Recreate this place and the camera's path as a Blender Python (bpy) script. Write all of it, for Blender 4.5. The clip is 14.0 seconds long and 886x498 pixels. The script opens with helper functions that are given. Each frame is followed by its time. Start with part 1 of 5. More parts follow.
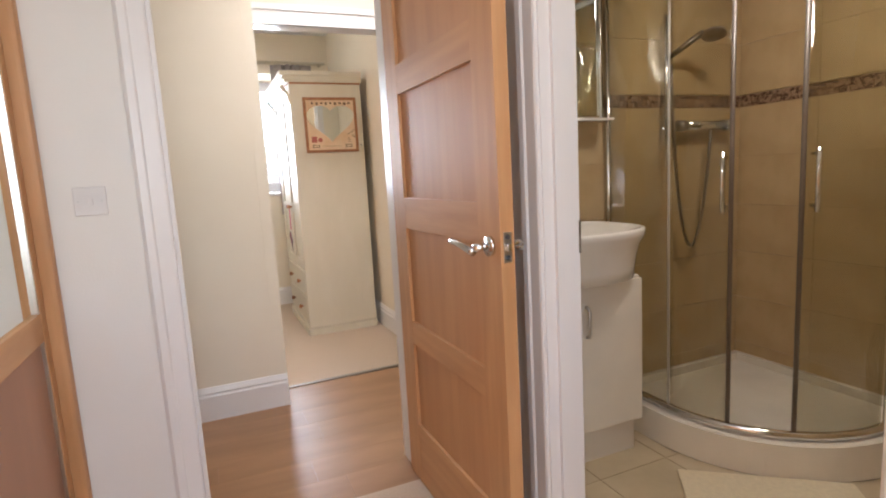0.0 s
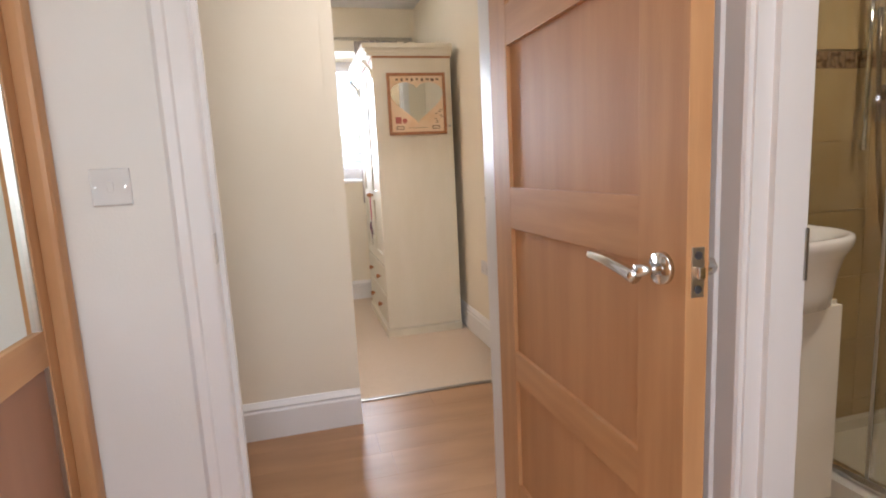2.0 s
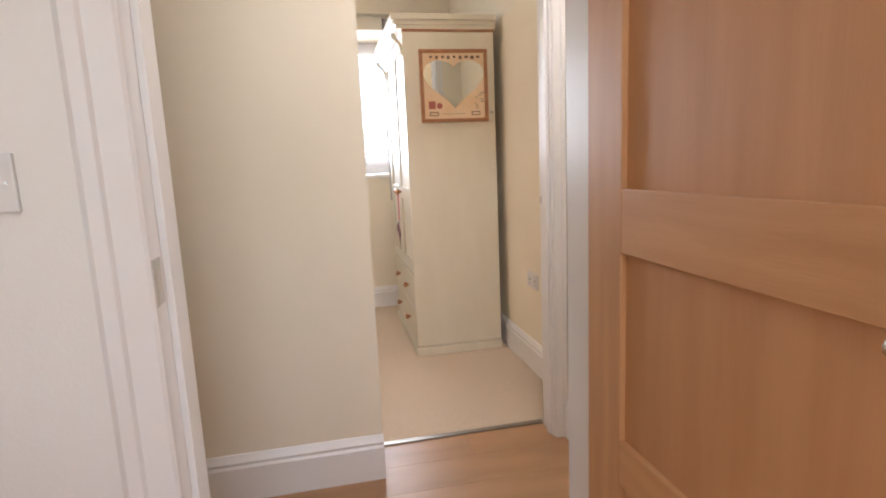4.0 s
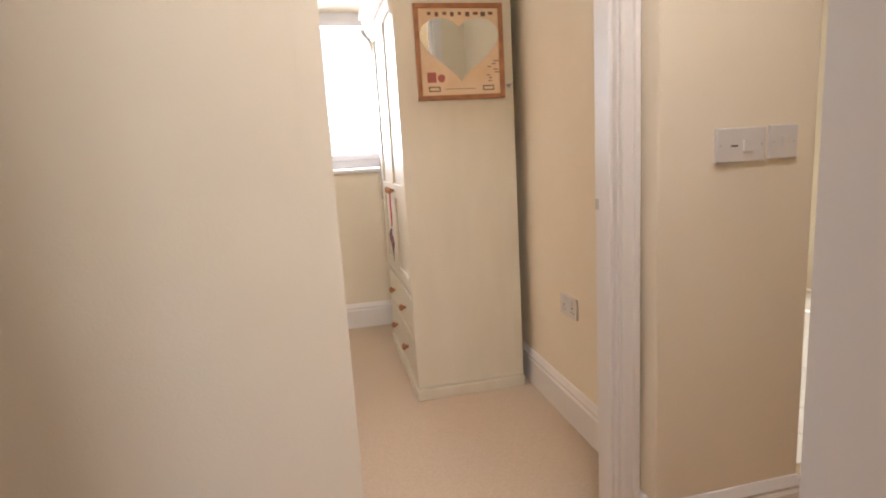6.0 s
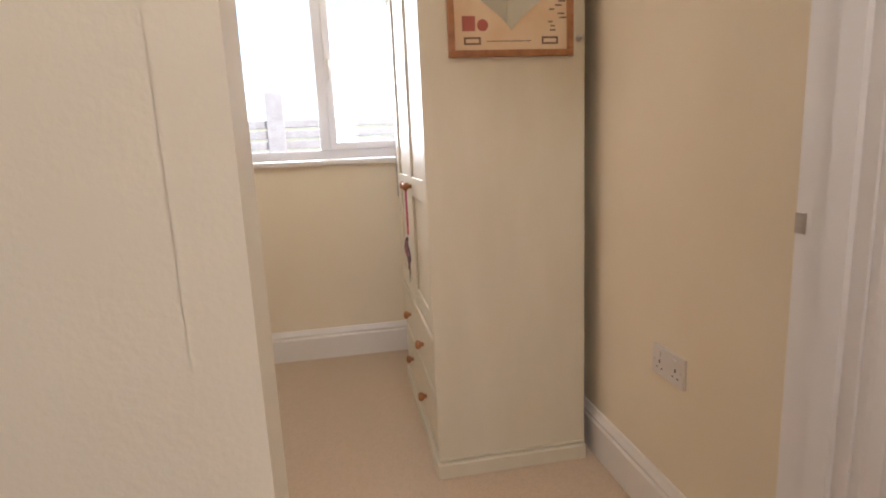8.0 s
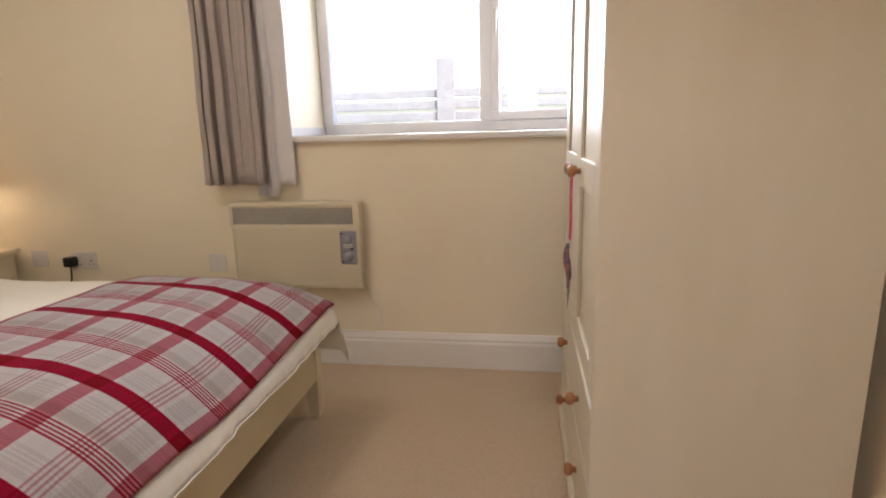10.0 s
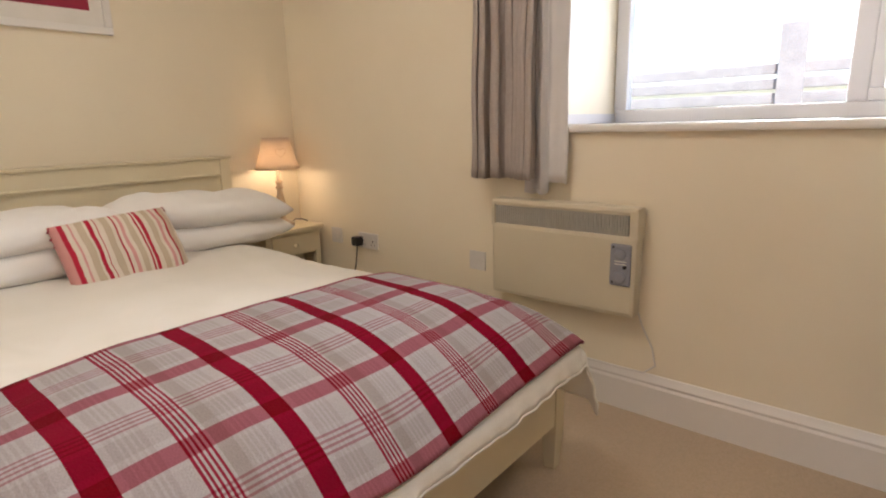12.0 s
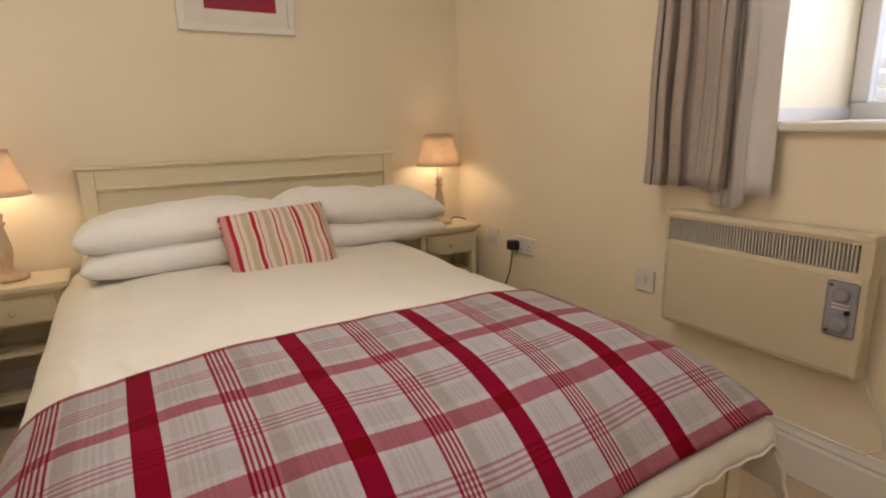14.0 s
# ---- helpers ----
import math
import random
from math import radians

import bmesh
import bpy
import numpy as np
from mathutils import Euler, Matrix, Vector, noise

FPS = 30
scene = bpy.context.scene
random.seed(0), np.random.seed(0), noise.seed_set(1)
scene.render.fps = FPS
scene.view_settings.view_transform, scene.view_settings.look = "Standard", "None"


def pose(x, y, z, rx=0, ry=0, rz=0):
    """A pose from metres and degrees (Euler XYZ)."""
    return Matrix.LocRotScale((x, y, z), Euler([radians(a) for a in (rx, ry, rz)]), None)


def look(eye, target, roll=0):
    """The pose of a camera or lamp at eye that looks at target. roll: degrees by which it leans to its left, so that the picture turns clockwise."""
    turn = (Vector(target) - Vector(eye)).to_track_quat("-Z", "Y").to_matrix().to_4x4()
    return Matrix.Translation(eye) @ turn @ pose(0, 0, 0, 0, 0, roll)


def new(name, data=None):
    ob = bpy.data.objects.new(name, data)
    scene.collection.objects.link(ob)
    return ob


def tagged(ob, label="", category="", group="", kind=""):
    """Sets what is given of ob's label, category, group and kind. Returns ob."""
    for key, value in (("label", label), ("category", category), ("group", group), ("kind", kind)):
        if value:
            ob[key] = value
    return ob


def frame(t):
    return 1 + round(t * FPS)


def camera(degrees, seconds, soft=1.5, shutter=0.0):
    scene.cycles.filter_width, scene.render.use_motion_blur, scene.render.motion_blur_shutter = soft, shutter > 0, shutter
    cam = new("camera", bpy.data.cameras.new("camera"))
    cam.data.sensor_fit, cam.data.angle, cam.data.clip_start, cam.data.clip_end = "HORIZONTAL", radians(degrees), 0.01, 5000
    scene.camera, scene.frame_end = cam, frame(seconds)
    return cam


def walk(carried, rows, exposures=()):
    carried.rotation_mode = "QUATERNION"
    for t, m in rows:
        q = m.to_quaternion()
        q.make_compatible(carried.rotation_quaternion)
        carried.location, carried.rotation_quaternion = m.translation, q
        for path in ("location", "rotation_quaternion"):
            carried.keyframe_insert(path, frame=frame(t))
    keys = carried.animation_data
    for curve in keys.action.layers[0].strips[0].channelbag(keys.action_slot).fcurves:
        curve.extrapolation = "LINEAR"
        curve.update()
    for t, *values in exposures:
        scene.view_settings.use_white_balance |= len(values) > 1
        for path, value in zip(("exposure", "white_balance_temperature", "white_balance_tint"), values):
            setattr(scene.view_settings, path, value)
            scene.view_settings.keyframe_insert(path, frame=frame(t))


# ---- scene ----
cam = camera(78.6, 14.0, soft=2.0)
PATH = [
    (0.0, (0.104, 0.124, 1.181), (0.890, 1.943, 0.906), -3.20),
    (0.5, (0.161, 0.176, 1.178), (0.817, 2.046, 0.905), -3.20),
    (1.0, (0.188, 0.369, 1.179), (0.785, 2.255, 0.886), -2.96),
    (1.5, (0.202, 0.496, 1.175), (0.751, 2.395, 0.874), -2.85),
    (2.0, (0.213, 0.608, 1.167), (0.710, 2.521, 0.866), -2.89),
    (2.5, (0.229, 0.766, 1.169), (0.673, 2.692, 0.862), -2.94),
    (3.0, (0.247, 0.893, 1.168), (0.651, 2.827, 0.857), -2.50),
    (5.5, (0.346, 1.634, 1.149), (0.756, 3.564, 0.821), -2.85),
    (6.0, (0.384, 1.847, 1.154), (0.799, 3.772, 0.809), -3.47),
    (6.5, (0.401, 2.008, 1.137), (0.831, 3.932, 0.804), -3.22),
    (7.0, (0.429, 2.201, 1.144), (0.849, 4.124, 0.790), -3.07),
    (7.2, (0.451, 2.275, 1.133), (0.852, 4.204, 0.789), -3.07),
    (9.3, (0.554, 2.954, 1.111), (0.588, 4.913, 0.710), -1.17),
    (9.5, (0.577, 2.996, 1.109), (0.510, 4.954, 0.707), -1.00),
    (10.0, (0.601, 3.155, 1.099), (0.301, 5.086, 0.671), -1.55),
    (10.5, (0.590, 3.290, 1.110), (0.067, 5.166, 0.653), -1.54),
    (11.0, (0.559, 3.397, 1.105), (-0.204, 5.188, 0.648), -1.58),
    (11.5, (0.565, 3.521, 1.118), (-0.465, 5.172, 0.653), -1.66),
    (12.0, (0.539, 3.600, 1.101), (-0.717, 5.091, 0.655), -1.50),
    (12.5, (0.488, 3.705, 1.082), (-0.930, 5.043, 0.637), -1.62),
    (13.0, (0.448, 3.769, 1.094), (-1.081, 4.974, 0.635), -1.39),
    (13.5, (0.427, 3.804, 1.102), (-1.176, 4.907, 0.642), -1.52),
    (14.0, (0.453, 3.819, 1.109), (-1.220, 4.818, 0.658), -1.42),
]
EXPOSURES = [(0.0, 2.02, 5980, 13), (3.0, 1.96, 5980, 13), (5.5, 2.04, 6400, 16), (6.5, 1.84, 6400, 16), (7.0, 1.75, 6400, 16), (9.5, 1.57, 6400, 15), (10.5, 1.59, 6380, 15), (11.5, 1.66, 6400, 15), (12.5, 1.58, 6550, 15), (14.0, 1.47, 6800, 15)]
walk(cam, [(t, look(eye, target, roll)) for t, eye, target, roll in PATH], EXPOSURES)

# ---- light ----
world = bpy.data.worlds.new("world")
scene.world = world
world.use_nodes = True
wn, wl = world.node_tree.nodes, world.node_tree.links
sky = wn.new("ShaderNodeTexSky")
sky.sky_type, sky.sun_disc = "NISHITA", False
sky.sun_elevation, sky.sun_rotation = radians(48), radians(150)
wl.new(sky.outputs[0], wn["Background"].inputs[0])
wn["Background"].inputs[1].default_value = 0.15

sun = new("sun", bpy.data.lights.new("sun", "SUN"))
sun.data.energy, sun.data.angle, sun.data.color = 3.6, radians(0.6), (1.0, 0.94, 0.85)
sun.matrix_world = look((0, 0, 0), (-0.35, 0.55, -0.8))


def area_lamp(name, place, target, sx, sy, watts, colour):
    ob = new(name, bpy.data.lights.new(name, "AREA"))
    ob.data.shape, ob.data.size, ob.data.size_y, ob.data.energy, ob.data.color = "RECTANGLE", sx, sy, watts, colour
    ob.matrix_world = look(place, target)
    return ob


def point_lamp(name, place, watts, colour, radius):
    ob = new(name, bpy.data.lights.new(name, "POINT"))
    ob.data.energy, ob.data.color, ob.data.shadow_soft_size = watts, colour, radius
    ob.location = place
    return ob


DAY, WARM = (0.95, 0.97, 1.0), (1.0, 0.76, 0.50)
bedroom_daylight = area_lamp("daylight_bedroom_window", (0.36, 6.30, 1.62), (0.2, 4.6, 1.72), 1.0, 1.0, 12.5, DAY)
bedroom_daylight.data.spread = radians(100)
# brightens the first room through an added window that is never seen
area_lamp("daylight_lobby_added_window", (0.3, -0.86, 1.5), (0.3, 1.0, 1.2), 1.0, 1.1, 4.7, DAY)
area_lamp("daylight_kitchen_window", (3.78, 4.2, 1.5), (2.5, 3.8, 1.0), 1.0, 1.0, 10, DAY)
# hall, lobby and bathroom lamps are added, unseen; the bedroom's is inferred from shadows
area_lamp("hall_fill_light", (0.9, 2.45, 2.44), (0.9, 2.45, 0), 0.22, 0.22, 3.3, (1.0, 0.955, 0.935))
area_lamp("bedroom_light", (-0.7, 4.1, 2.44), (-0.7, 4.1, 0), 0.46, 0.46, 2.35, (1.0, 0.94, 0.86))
area_lamp("lobby_fill_light", (0.3, 0.6, 2.44), (0.3, 0.6, 0), 0.22, 0.22, 1.4, (0.93, 0.96, 1.0))
area_lamp("bathroom_fill_light", (1.9, 1.25, 2.29), (1.9, 1.25, 0), 0.22, 0.22, 3.0, (1.0, 0.90, 0.74))


# ---- materials ----
def material(name, colour, rough=0.5, metal=0.0, colour2=None, scale=6.0, mix=(0.35, 0.65), bump=0.0, bump_scale=120.0, stretch=(1, 1, 1), detail=6.0, coat=0.0, sheen=0.0, spec=0.5, per_object=0.0):
    m = bpy.data.materials.new(name)
    m.use_nodes = True
    n, l = m.node_tree.nodes, m.node_tree.links
    b = n["Principled BSDF"]
    b.inputs["Roughness"].default_value, b.inputs["Metallic"].default_value = rough, metal
    b.inputs["Coat Weight"].default_value, b.inputs["Sheen Weight"].default_value = coat, sheen
    b.inputs["Specular IOR Level"].default_value = spec
    tc, mp = n.new("ShaderNodeTexCoord"), n.new("ShaderNodeMapping")
    mp.inputs["Scale"].default_value = stretch
    l.new(tc.outputs["Object"], mp.inputs[0])
    nz, ramp = n.new("ShaderNodeTexNoise"), n.new("ShaderNodeValToRGB")
    nz.inputs["Scale"].default_value, nz.inputs["Detail"].default_value = scale, detail
    l.new(mp.outputs[0], nz.inputs["Vector"])
    l.new(nz.outputs["Fac"], ramp.inputs[0])
    c2 = colour2 or tuple(0.92 * c for c in colour)
    ramp.color_ramp.elements[0].position, ramp.color_ramp.elements[1].position = mix
    ramp.color_ramp.elements[0].color, ramp.color_ramp.elements[1].color = (*c2, 1), (*colour, 1)
    out = ramp.outputs[0]
    if per_object:
        info, hsv = n.new("ShaderNodeObjectInfo"), n.new("ShaderNodeHueSaturation")
        mr = n.new("ShaderNodeMapRange")
        mr.inputs["To Min"].default_value, mr.inputs["To Max"].default_value = 1 - per_object, 1 + per_object
        l.new(info.outputs["Random"], mr.inputs[0])
        l.new(mr.outputs[0], hsv.inputs["Value"])
        l.new(out, hsv.inputs["Color"])
        out = hsv.outputs[0]
    l.new(out, b.inputs["Base Color"])
    rr = n.new("ShaderNodeMapRange")
    rr.inputs["To Min"].default_value, rr.inputs["To Max"].default_value = rough * 0.85, min(1, rough * 1.15)
    l.new(nz.outputs["Fac"], rr.inputs[0])
    l.new(rr.outputs[0], b.inputs["Roughness"])
    if bump:
        bz, bp = n.new("ShaderNodeTexNoise"), n.new("ShaderNodeBump")
        bz.inputs["Scale"].default_value, bz.inputs["Detail"].default_value = bump_scale, 4
        bp.inputs["Strength"].default_value, bp.inputs["Distance"].default_value = bump, 0.004
        l.new(mp.outputs[0], bz.inputs["Vector"])
        l.new(bz.outputs["Fac"], bp.inputs["Height"])
        l.new(bp.outputs[0], b.inputs["Normal"])
    return m


CREAM = material("cream_wall_paint", (0.84, 0.762, 0.61), 0.85, colour2=(0.82, 0.738, 0.585), scale=3, bump=0.12, bump_scale=160)
WHITEWALL = material("white_wall_paint", (0.80, 0.77, 0.72), 0.8, colour2=(0.78, 0.75, 0.69), scale=3, bump=0.12, bump_scale=160)
CEIL = material("ceiling_paint", (0.82, 0.81, 0.78), 0.9, bump=0.1)
GLOSS = material("white_gloss_paint", (0.80, 0.775, 0.745), 0.34, colour2=(0.79, 0.765, 0.732), scale=3, bump=0.015, bump_scale=40)
OAKV = material("oak_upright_grain", (0.59, 0.32, 0.14), 0.52, colour2=(0.50, 0.257, 0.104), scale=5, stretch=(5, 5, 0.5), detail=9, bump=0.1, bump_scale=45, coat=0.04)
OAKH = material("oak_level_grain", (0.59, 0.32, 0.14), 0.52, colour2=(0.50, 0.257, 0.104), scale=5, stretch=(5, 0.5, 5), detail=9, bump=0.1, bump_scale=45, coat=0.04)
OAKP = material("oak_panel", (0.56, 0.295, 0.13), 0.52, colour2=(0.49, 0.245, 0.10), scale=4.5, stretch=(4, 4, 0.4), detail=9, bump=0.08, bump_scale=60, coat=0.04)
PANELWOOD = material("red_brown_panel", (0.36, 0.17, 0.09), 0.4, colour2=(0.31, 0.14, 0.07), scale=4, stretch=(3, 3, 0.4), bump=0.05)
LAMINATE = material("oak_laminate", (0.41, 0.225, 0.110), 0.38, colour2=(0.32, 0.168, 0.078), scale=3.2, stretch=(0.6, 2.6, 2.6), detail=9, bump=0.04, bump_scale=70, per_object=0.02)
CARPET = material("beige_carpet", (0.60, 0.465, 0.33), 0.95, colour2=(0.53, 0.41, 0.285), scale=140, detail=3, bump=0.7, bump_scale=420, sheen=0.25, spec=0.15)
CREAMWOOD = material("cream_furniture_paint", (0.68, 0.63, 0.505), 0.38, colour2=(0.65, 0.60, 0.47), scale=5, stretch=(2, 2, 0.5), bump=0.05, bump_scale=70)
BEDPAINT = material("cream_bed_paint", (0.74, 0.66, 0.48), 0.4, colour2=(0.71, 0.63, 0.45), scale=5, bump=0.05, bump_scale=70)
PINE = material("waxed_pine", (0.40, 0.18, 0.07), 0.4, colour2=(0.30, 0.12, 0.045), scale=30, bump=0.05)
# oak edge grain, with the shade it stands in put into the colour
OAKSHADE = material("shaded_oak_edge", (0.15, 0.068, 0.04), 0.45, colour2=(0.06, 0.027, 0.016), scale=14, stretch=(8, 8, 0.35), detail=9, bump=0.1)
CHROME = material("polished_chrome", (0.78, 0.78, 0.77), 0.12, 1.0, scale=20)
STEEL = material("brushed_steel", (0.62, 0.60, 0.57), 0.3, 1.0, scale=40, stretch=(1, 1, 12))
PLASTIC = material("white_plastic", (0.73, 0.70, 0.665), 0.35, scale=10)
GREYPLASTIC = material("grey_plastic", (0.30, 0.31, 0.36), 0.4, scale=20)
# for the added sheet that darkens the space below the bed
BEDSHADE = material("under_bed_shade_cloth", (0.06, 0.05, 0.045), 0.95, scale=60)
HINGEM = material("aged_steel", (0.36, 0.33, 0.29), 0.42, 1.0, scale=30)
DARK = material("dark_recess", (0.05, 0.05, 0.055), 0.6, scale=20)
BLACKPLUG = material("black_plastic", (0.015, 0.015, 0.017), 0.35, scale=20)
HEATER = material("cream_enamel", (0.64, 0.575, 0.44), 0.35, colour2=(0.62, 0.555, 0.42), scale=4)
GREYGRILLE = material("heater_slat_enamel", (0.55, 0.53, 0.48), 0.45, scale=20)
LINEN = material("white_cotton", (0.86, 0.84, 0.81), 0.9, colour2=(0.84, 0.815, 0.78), scale=7, bump=0.25, bump_scale=350, sheen=0.2, spec=0.2)
DUVETM = material("ivory_cotton", (0.80, 0.765, 0.69), 0.9, colour2=(0.77, 0.735, 0.655), scale=5, bump=0.3, bump_scale=330, sheen=0.2, spec=0.2)
CURTAINM = material("taupe_curtain_cloth", (0.43, 0.375, 0.345), 0.9, colour2=(0.39, 0.34, 0.31), scale=120, stretch=(1, 1, 0.6), bump=0.3, bump_scale=400, sheen=0.2, spec=0.15)
LININGM = material("pale_curtain_lining", (0.68, 0.66, 0.66), 0.9, bump=0.2, bump_scale=300, spec=0.15)
TILE = material("beige_stone_tile", (0.52, 0.385, 0.215), 0.32, colour2=(0.44, 0.315, 0.165), scale=5, detail=8, bump=0.05, bump_scale=30, per_object=0.04)
MOSAIC = material("brown_mosaic", (0.34, 0.22, 0.14), 0.25, colour2=(0.11, 0.06, 0.04), scale=55, detail=2, mix=(0.42, 0.56))
GROUT = material("grout", (0.44, 0.32, 0.18), 0.9)
FLOORTILE = material("bathroom_floor_tile", (0.52, 0.42, 0.28), 0.35, colour2=(0.45, 0.36, 0.23), scale=6, bump=0.05, bump_scale=30, per_object=0.04)
WHITETILE = material("white_floor_tile", (0.76, 0.72, 0.64), 0.22, colour2=(0.72, 0.67, 0.58), scale=4, per_object=0.03)
CERAMIC = material("white_ceramic", (0.80, 0.76, 0.70), 0.12, scale=4, coat=0.4)
VANITY = material("white_vanity_laminate", (0.76, 0.71, 0.62), 0.3, scale=4)
ACRYLIC = material("white_acrylic", (0.80, 0.75, 0.66), 0.2, scale=4)
MATCLOTH = material("cream_towelling", (0.74, 0.64, 0.46), 0.95, bump=0.8, bump_scale=260, scale=60)
LAMPWOOD = material("limed_turned_wood", (0.60, 0.46, 0.32), 0.55, colour2=(0.50, 0.36, 0.24), scale=25, stretch=(2, 2, 0.5), bump=0.1)
PAPER = material("printed_cream_paper", (0.72, 0.52, 0.32), 0.7, colour2=(0.76, 0.60, 0.41), scale=9)
HEARTM = material("heart_mirror_silver", (0.82, 0.85, 0.84), 0.04, 1.0, colour2=(0.80, 0.84, 0.84), scale=4)
INK = material("printed_ink", (0.16, 0.09, 0.06), 0.7)
REDINK = material("red_print", (0.42, 0.12, 0.09), 0.7)
WHITECARD = material("white_mount", (0.78, 0.75, 0.70), 0.6)
CRIMSON = material("crimson_print", (0.33, 0.012, 0.045), 0.6, colour2=(0.26, 0.01, 0.035), scale=12)
PINKCORD = material("pink_ribbon", (0.62, 0.10, 0.20), 0.7, colour2=(0.50, 0.05, 0.12), scale=80)
KEYM = material("dark_beads", (0.10, 0.08, 0.09), 0.35, colour2=(0.30, 0.12, 0.16), scale=60, mix=(0.45, 0.6))
UPVC = material("white_upvc", (0.74, 0.735, 0.76), 0.3, scale=3)
GRASS = material("field_grass", (0.24, 0.245, 0.18), 0.95, colour2=(0.19, 0.195, 0.14), scale=3)
FENCEM = material("weathered_white_boards", (0.35, 0.345, 0.36), 0.85, colour2=(0.28, 0.275, 0.29), scale=12)
FABRICSHADE = bpy.data.materials.new("linen_lampshade")
FABRICSHADE.use_nodes = True
_n, _l = FABRICSHADE.node_tree.nodes, FABRICSHADE.node_tree.links
_b, _t, _x, _o = _n["Principled BSDF"], _n.new("ShaderNodeBsdfTranslucent"), _n.new("ShaderNodeMixShader"), _n["Material Output"]
_z, _r = _n.new("ShaderNodeTexNoise"), _n.new("ShaderNodeValToRGB")
_z.inputs["Scale"].default_value, _z.inputs["Detail"].default_value = 300, 3
_r.color_ramp.elements[0].color, _r.color_ramp.elements[1].color = (0.62, 0.51, 0.40, 1), (0.80, 0.69, 0.57, 1)
_l.new(_z.outputs["Fac"], _r.inputs[0])
_l.new(_r.outputs[0], _b.inputs["Base Color"])
_l.new(_r.outputs[0], _t.inputs["Color"])
_b.inputs["Roughness"].default_value = 0.9
_x.inputs[0].default_value = 0.5
_l.new(_b.outputs[0], _x.inputs[1])
_l.new(_t.outputs[0], _x.inputs[2])
_l.new(_x.outputs[0], _o.inputs[0])


def emitter(name, colour, strength):
    m = bpy.data.materials.new(name)
    m.use_nodes = True
    b = m.node_tree.nodes["Principled BSDF"]
    b.inputs["Base Color"].default_value = (*colour, 1)
    b.inputs["Emission Color"].default_value = (*colour, 1)
    b.inputs["Emission Strength"].default_value = strength
    return m


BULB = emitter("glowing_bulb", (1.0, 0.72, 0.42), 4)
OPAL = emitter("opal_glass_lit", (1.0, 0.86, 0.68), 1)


def glass_material(name, tint, rough=0.0):
    m = bpy.data.materials.new(name)
    m.use_nodes = True
    n, l = m.node_tree.nodes, m.node_tree.links
    n.remove(n["Principled BSDF"])
    t, g, x = n.new("ShaderNodeBsdfTransparent"), n.new("ShaderNodeBsdfGlossy"), n.new("ShaderNodeMixShader")
    lw, pw, mr = n.new("ShaderNodeLayerWeight"), n.new("ShaderNodeMath"), n.new("ShaderNodeMapRange")
    t.inputs[0].default_value = (*tint, 1)
    g.inputs["Roughness"].default_value = rough
    pw.operation = "POWER"
    pw.inputs[1].default_value = 4.0
    mr.inputs["To Min"].default_value, mr.inputs["To Max"].default_value = 0.045, 0.5
    l.new(lw.outputs["Facing"], pw.inputs[0])
    l.new(pw.outputs[0], mr.inputs[0])
    l.new(mr.outputs[0], x.inputs[0])
    l.new(t.outputs[0], x.inputs[1])
    l.new(g.outputs[0], x.inputs[2])
    l.new(x.outputs[0], n["Material Output"].inputs[0])
    return m


PANE = glass_material("window_glass", (0.97, 0.98, 0.98))
SHOWERGLASS = glass_material("shower_glass", (0.87, 0.86, 0.79))
MIRROR = material("mirror_silver", (0.84, 0.88, 0.84), 0.015, 1.0, scale=2, colour2=(0.84, 0.88, 0.84))


def stripe_ramp(m, value, stops):
    """A constant colour ramp over value; stops: (place, colour)."""
    r = m.node_tree.nodes.new("ShaderNodeValToRGB")
    r.color_ramp.interpolation = "CONSTANT"
    e = r.color_ramp.elements
    e[0].position, e[0].color = stops[0][0], (*stops[0][1], 1)
    e[1].position, e[1].color = stops[1][0], (*stops[1][1], 1)
    for p, c in stops[2:]:
        k = e.new(p)
        k.color = (*c, 1)
    m.node_tree.links.new(value, r.inputs[0])
    return r.outputs[0]


def wrapped(m, value, period, offset):
    n, l = m.node_tree.nodes, m.node_tree.links
    a, d, f = n.new("ShaderNodeMath"), n.new("ShaderNodeMath"), n.new("ShaderNodeMath")
    a.operation, d.operation, f.operation = "SUBTRACT", "DIVIDE", "FRACT"
    a.inputs[1].default_value, d.inputs[1].default_value = offset, period
    l.new(value, a.inputs[0])
    l.new(a.outputs[0], d.inputs[0])
    l.new(d.outputs[0], f.inputs[0])
    return f.outputs[0]


def times(m, a, b):
    k = m.node_tree.nodes.new("ShaderNodeMix")
    k.data_type, k.blend_type = "RGBA", "MULTIPLY"
    k.inputs["Factor"].default_value = 1.0
    m.node_tree.links.new(a, k.inputs["A"])
    m.node_tree.links.new(b, k.inputs["B"])
    return k.outputs["Result"]


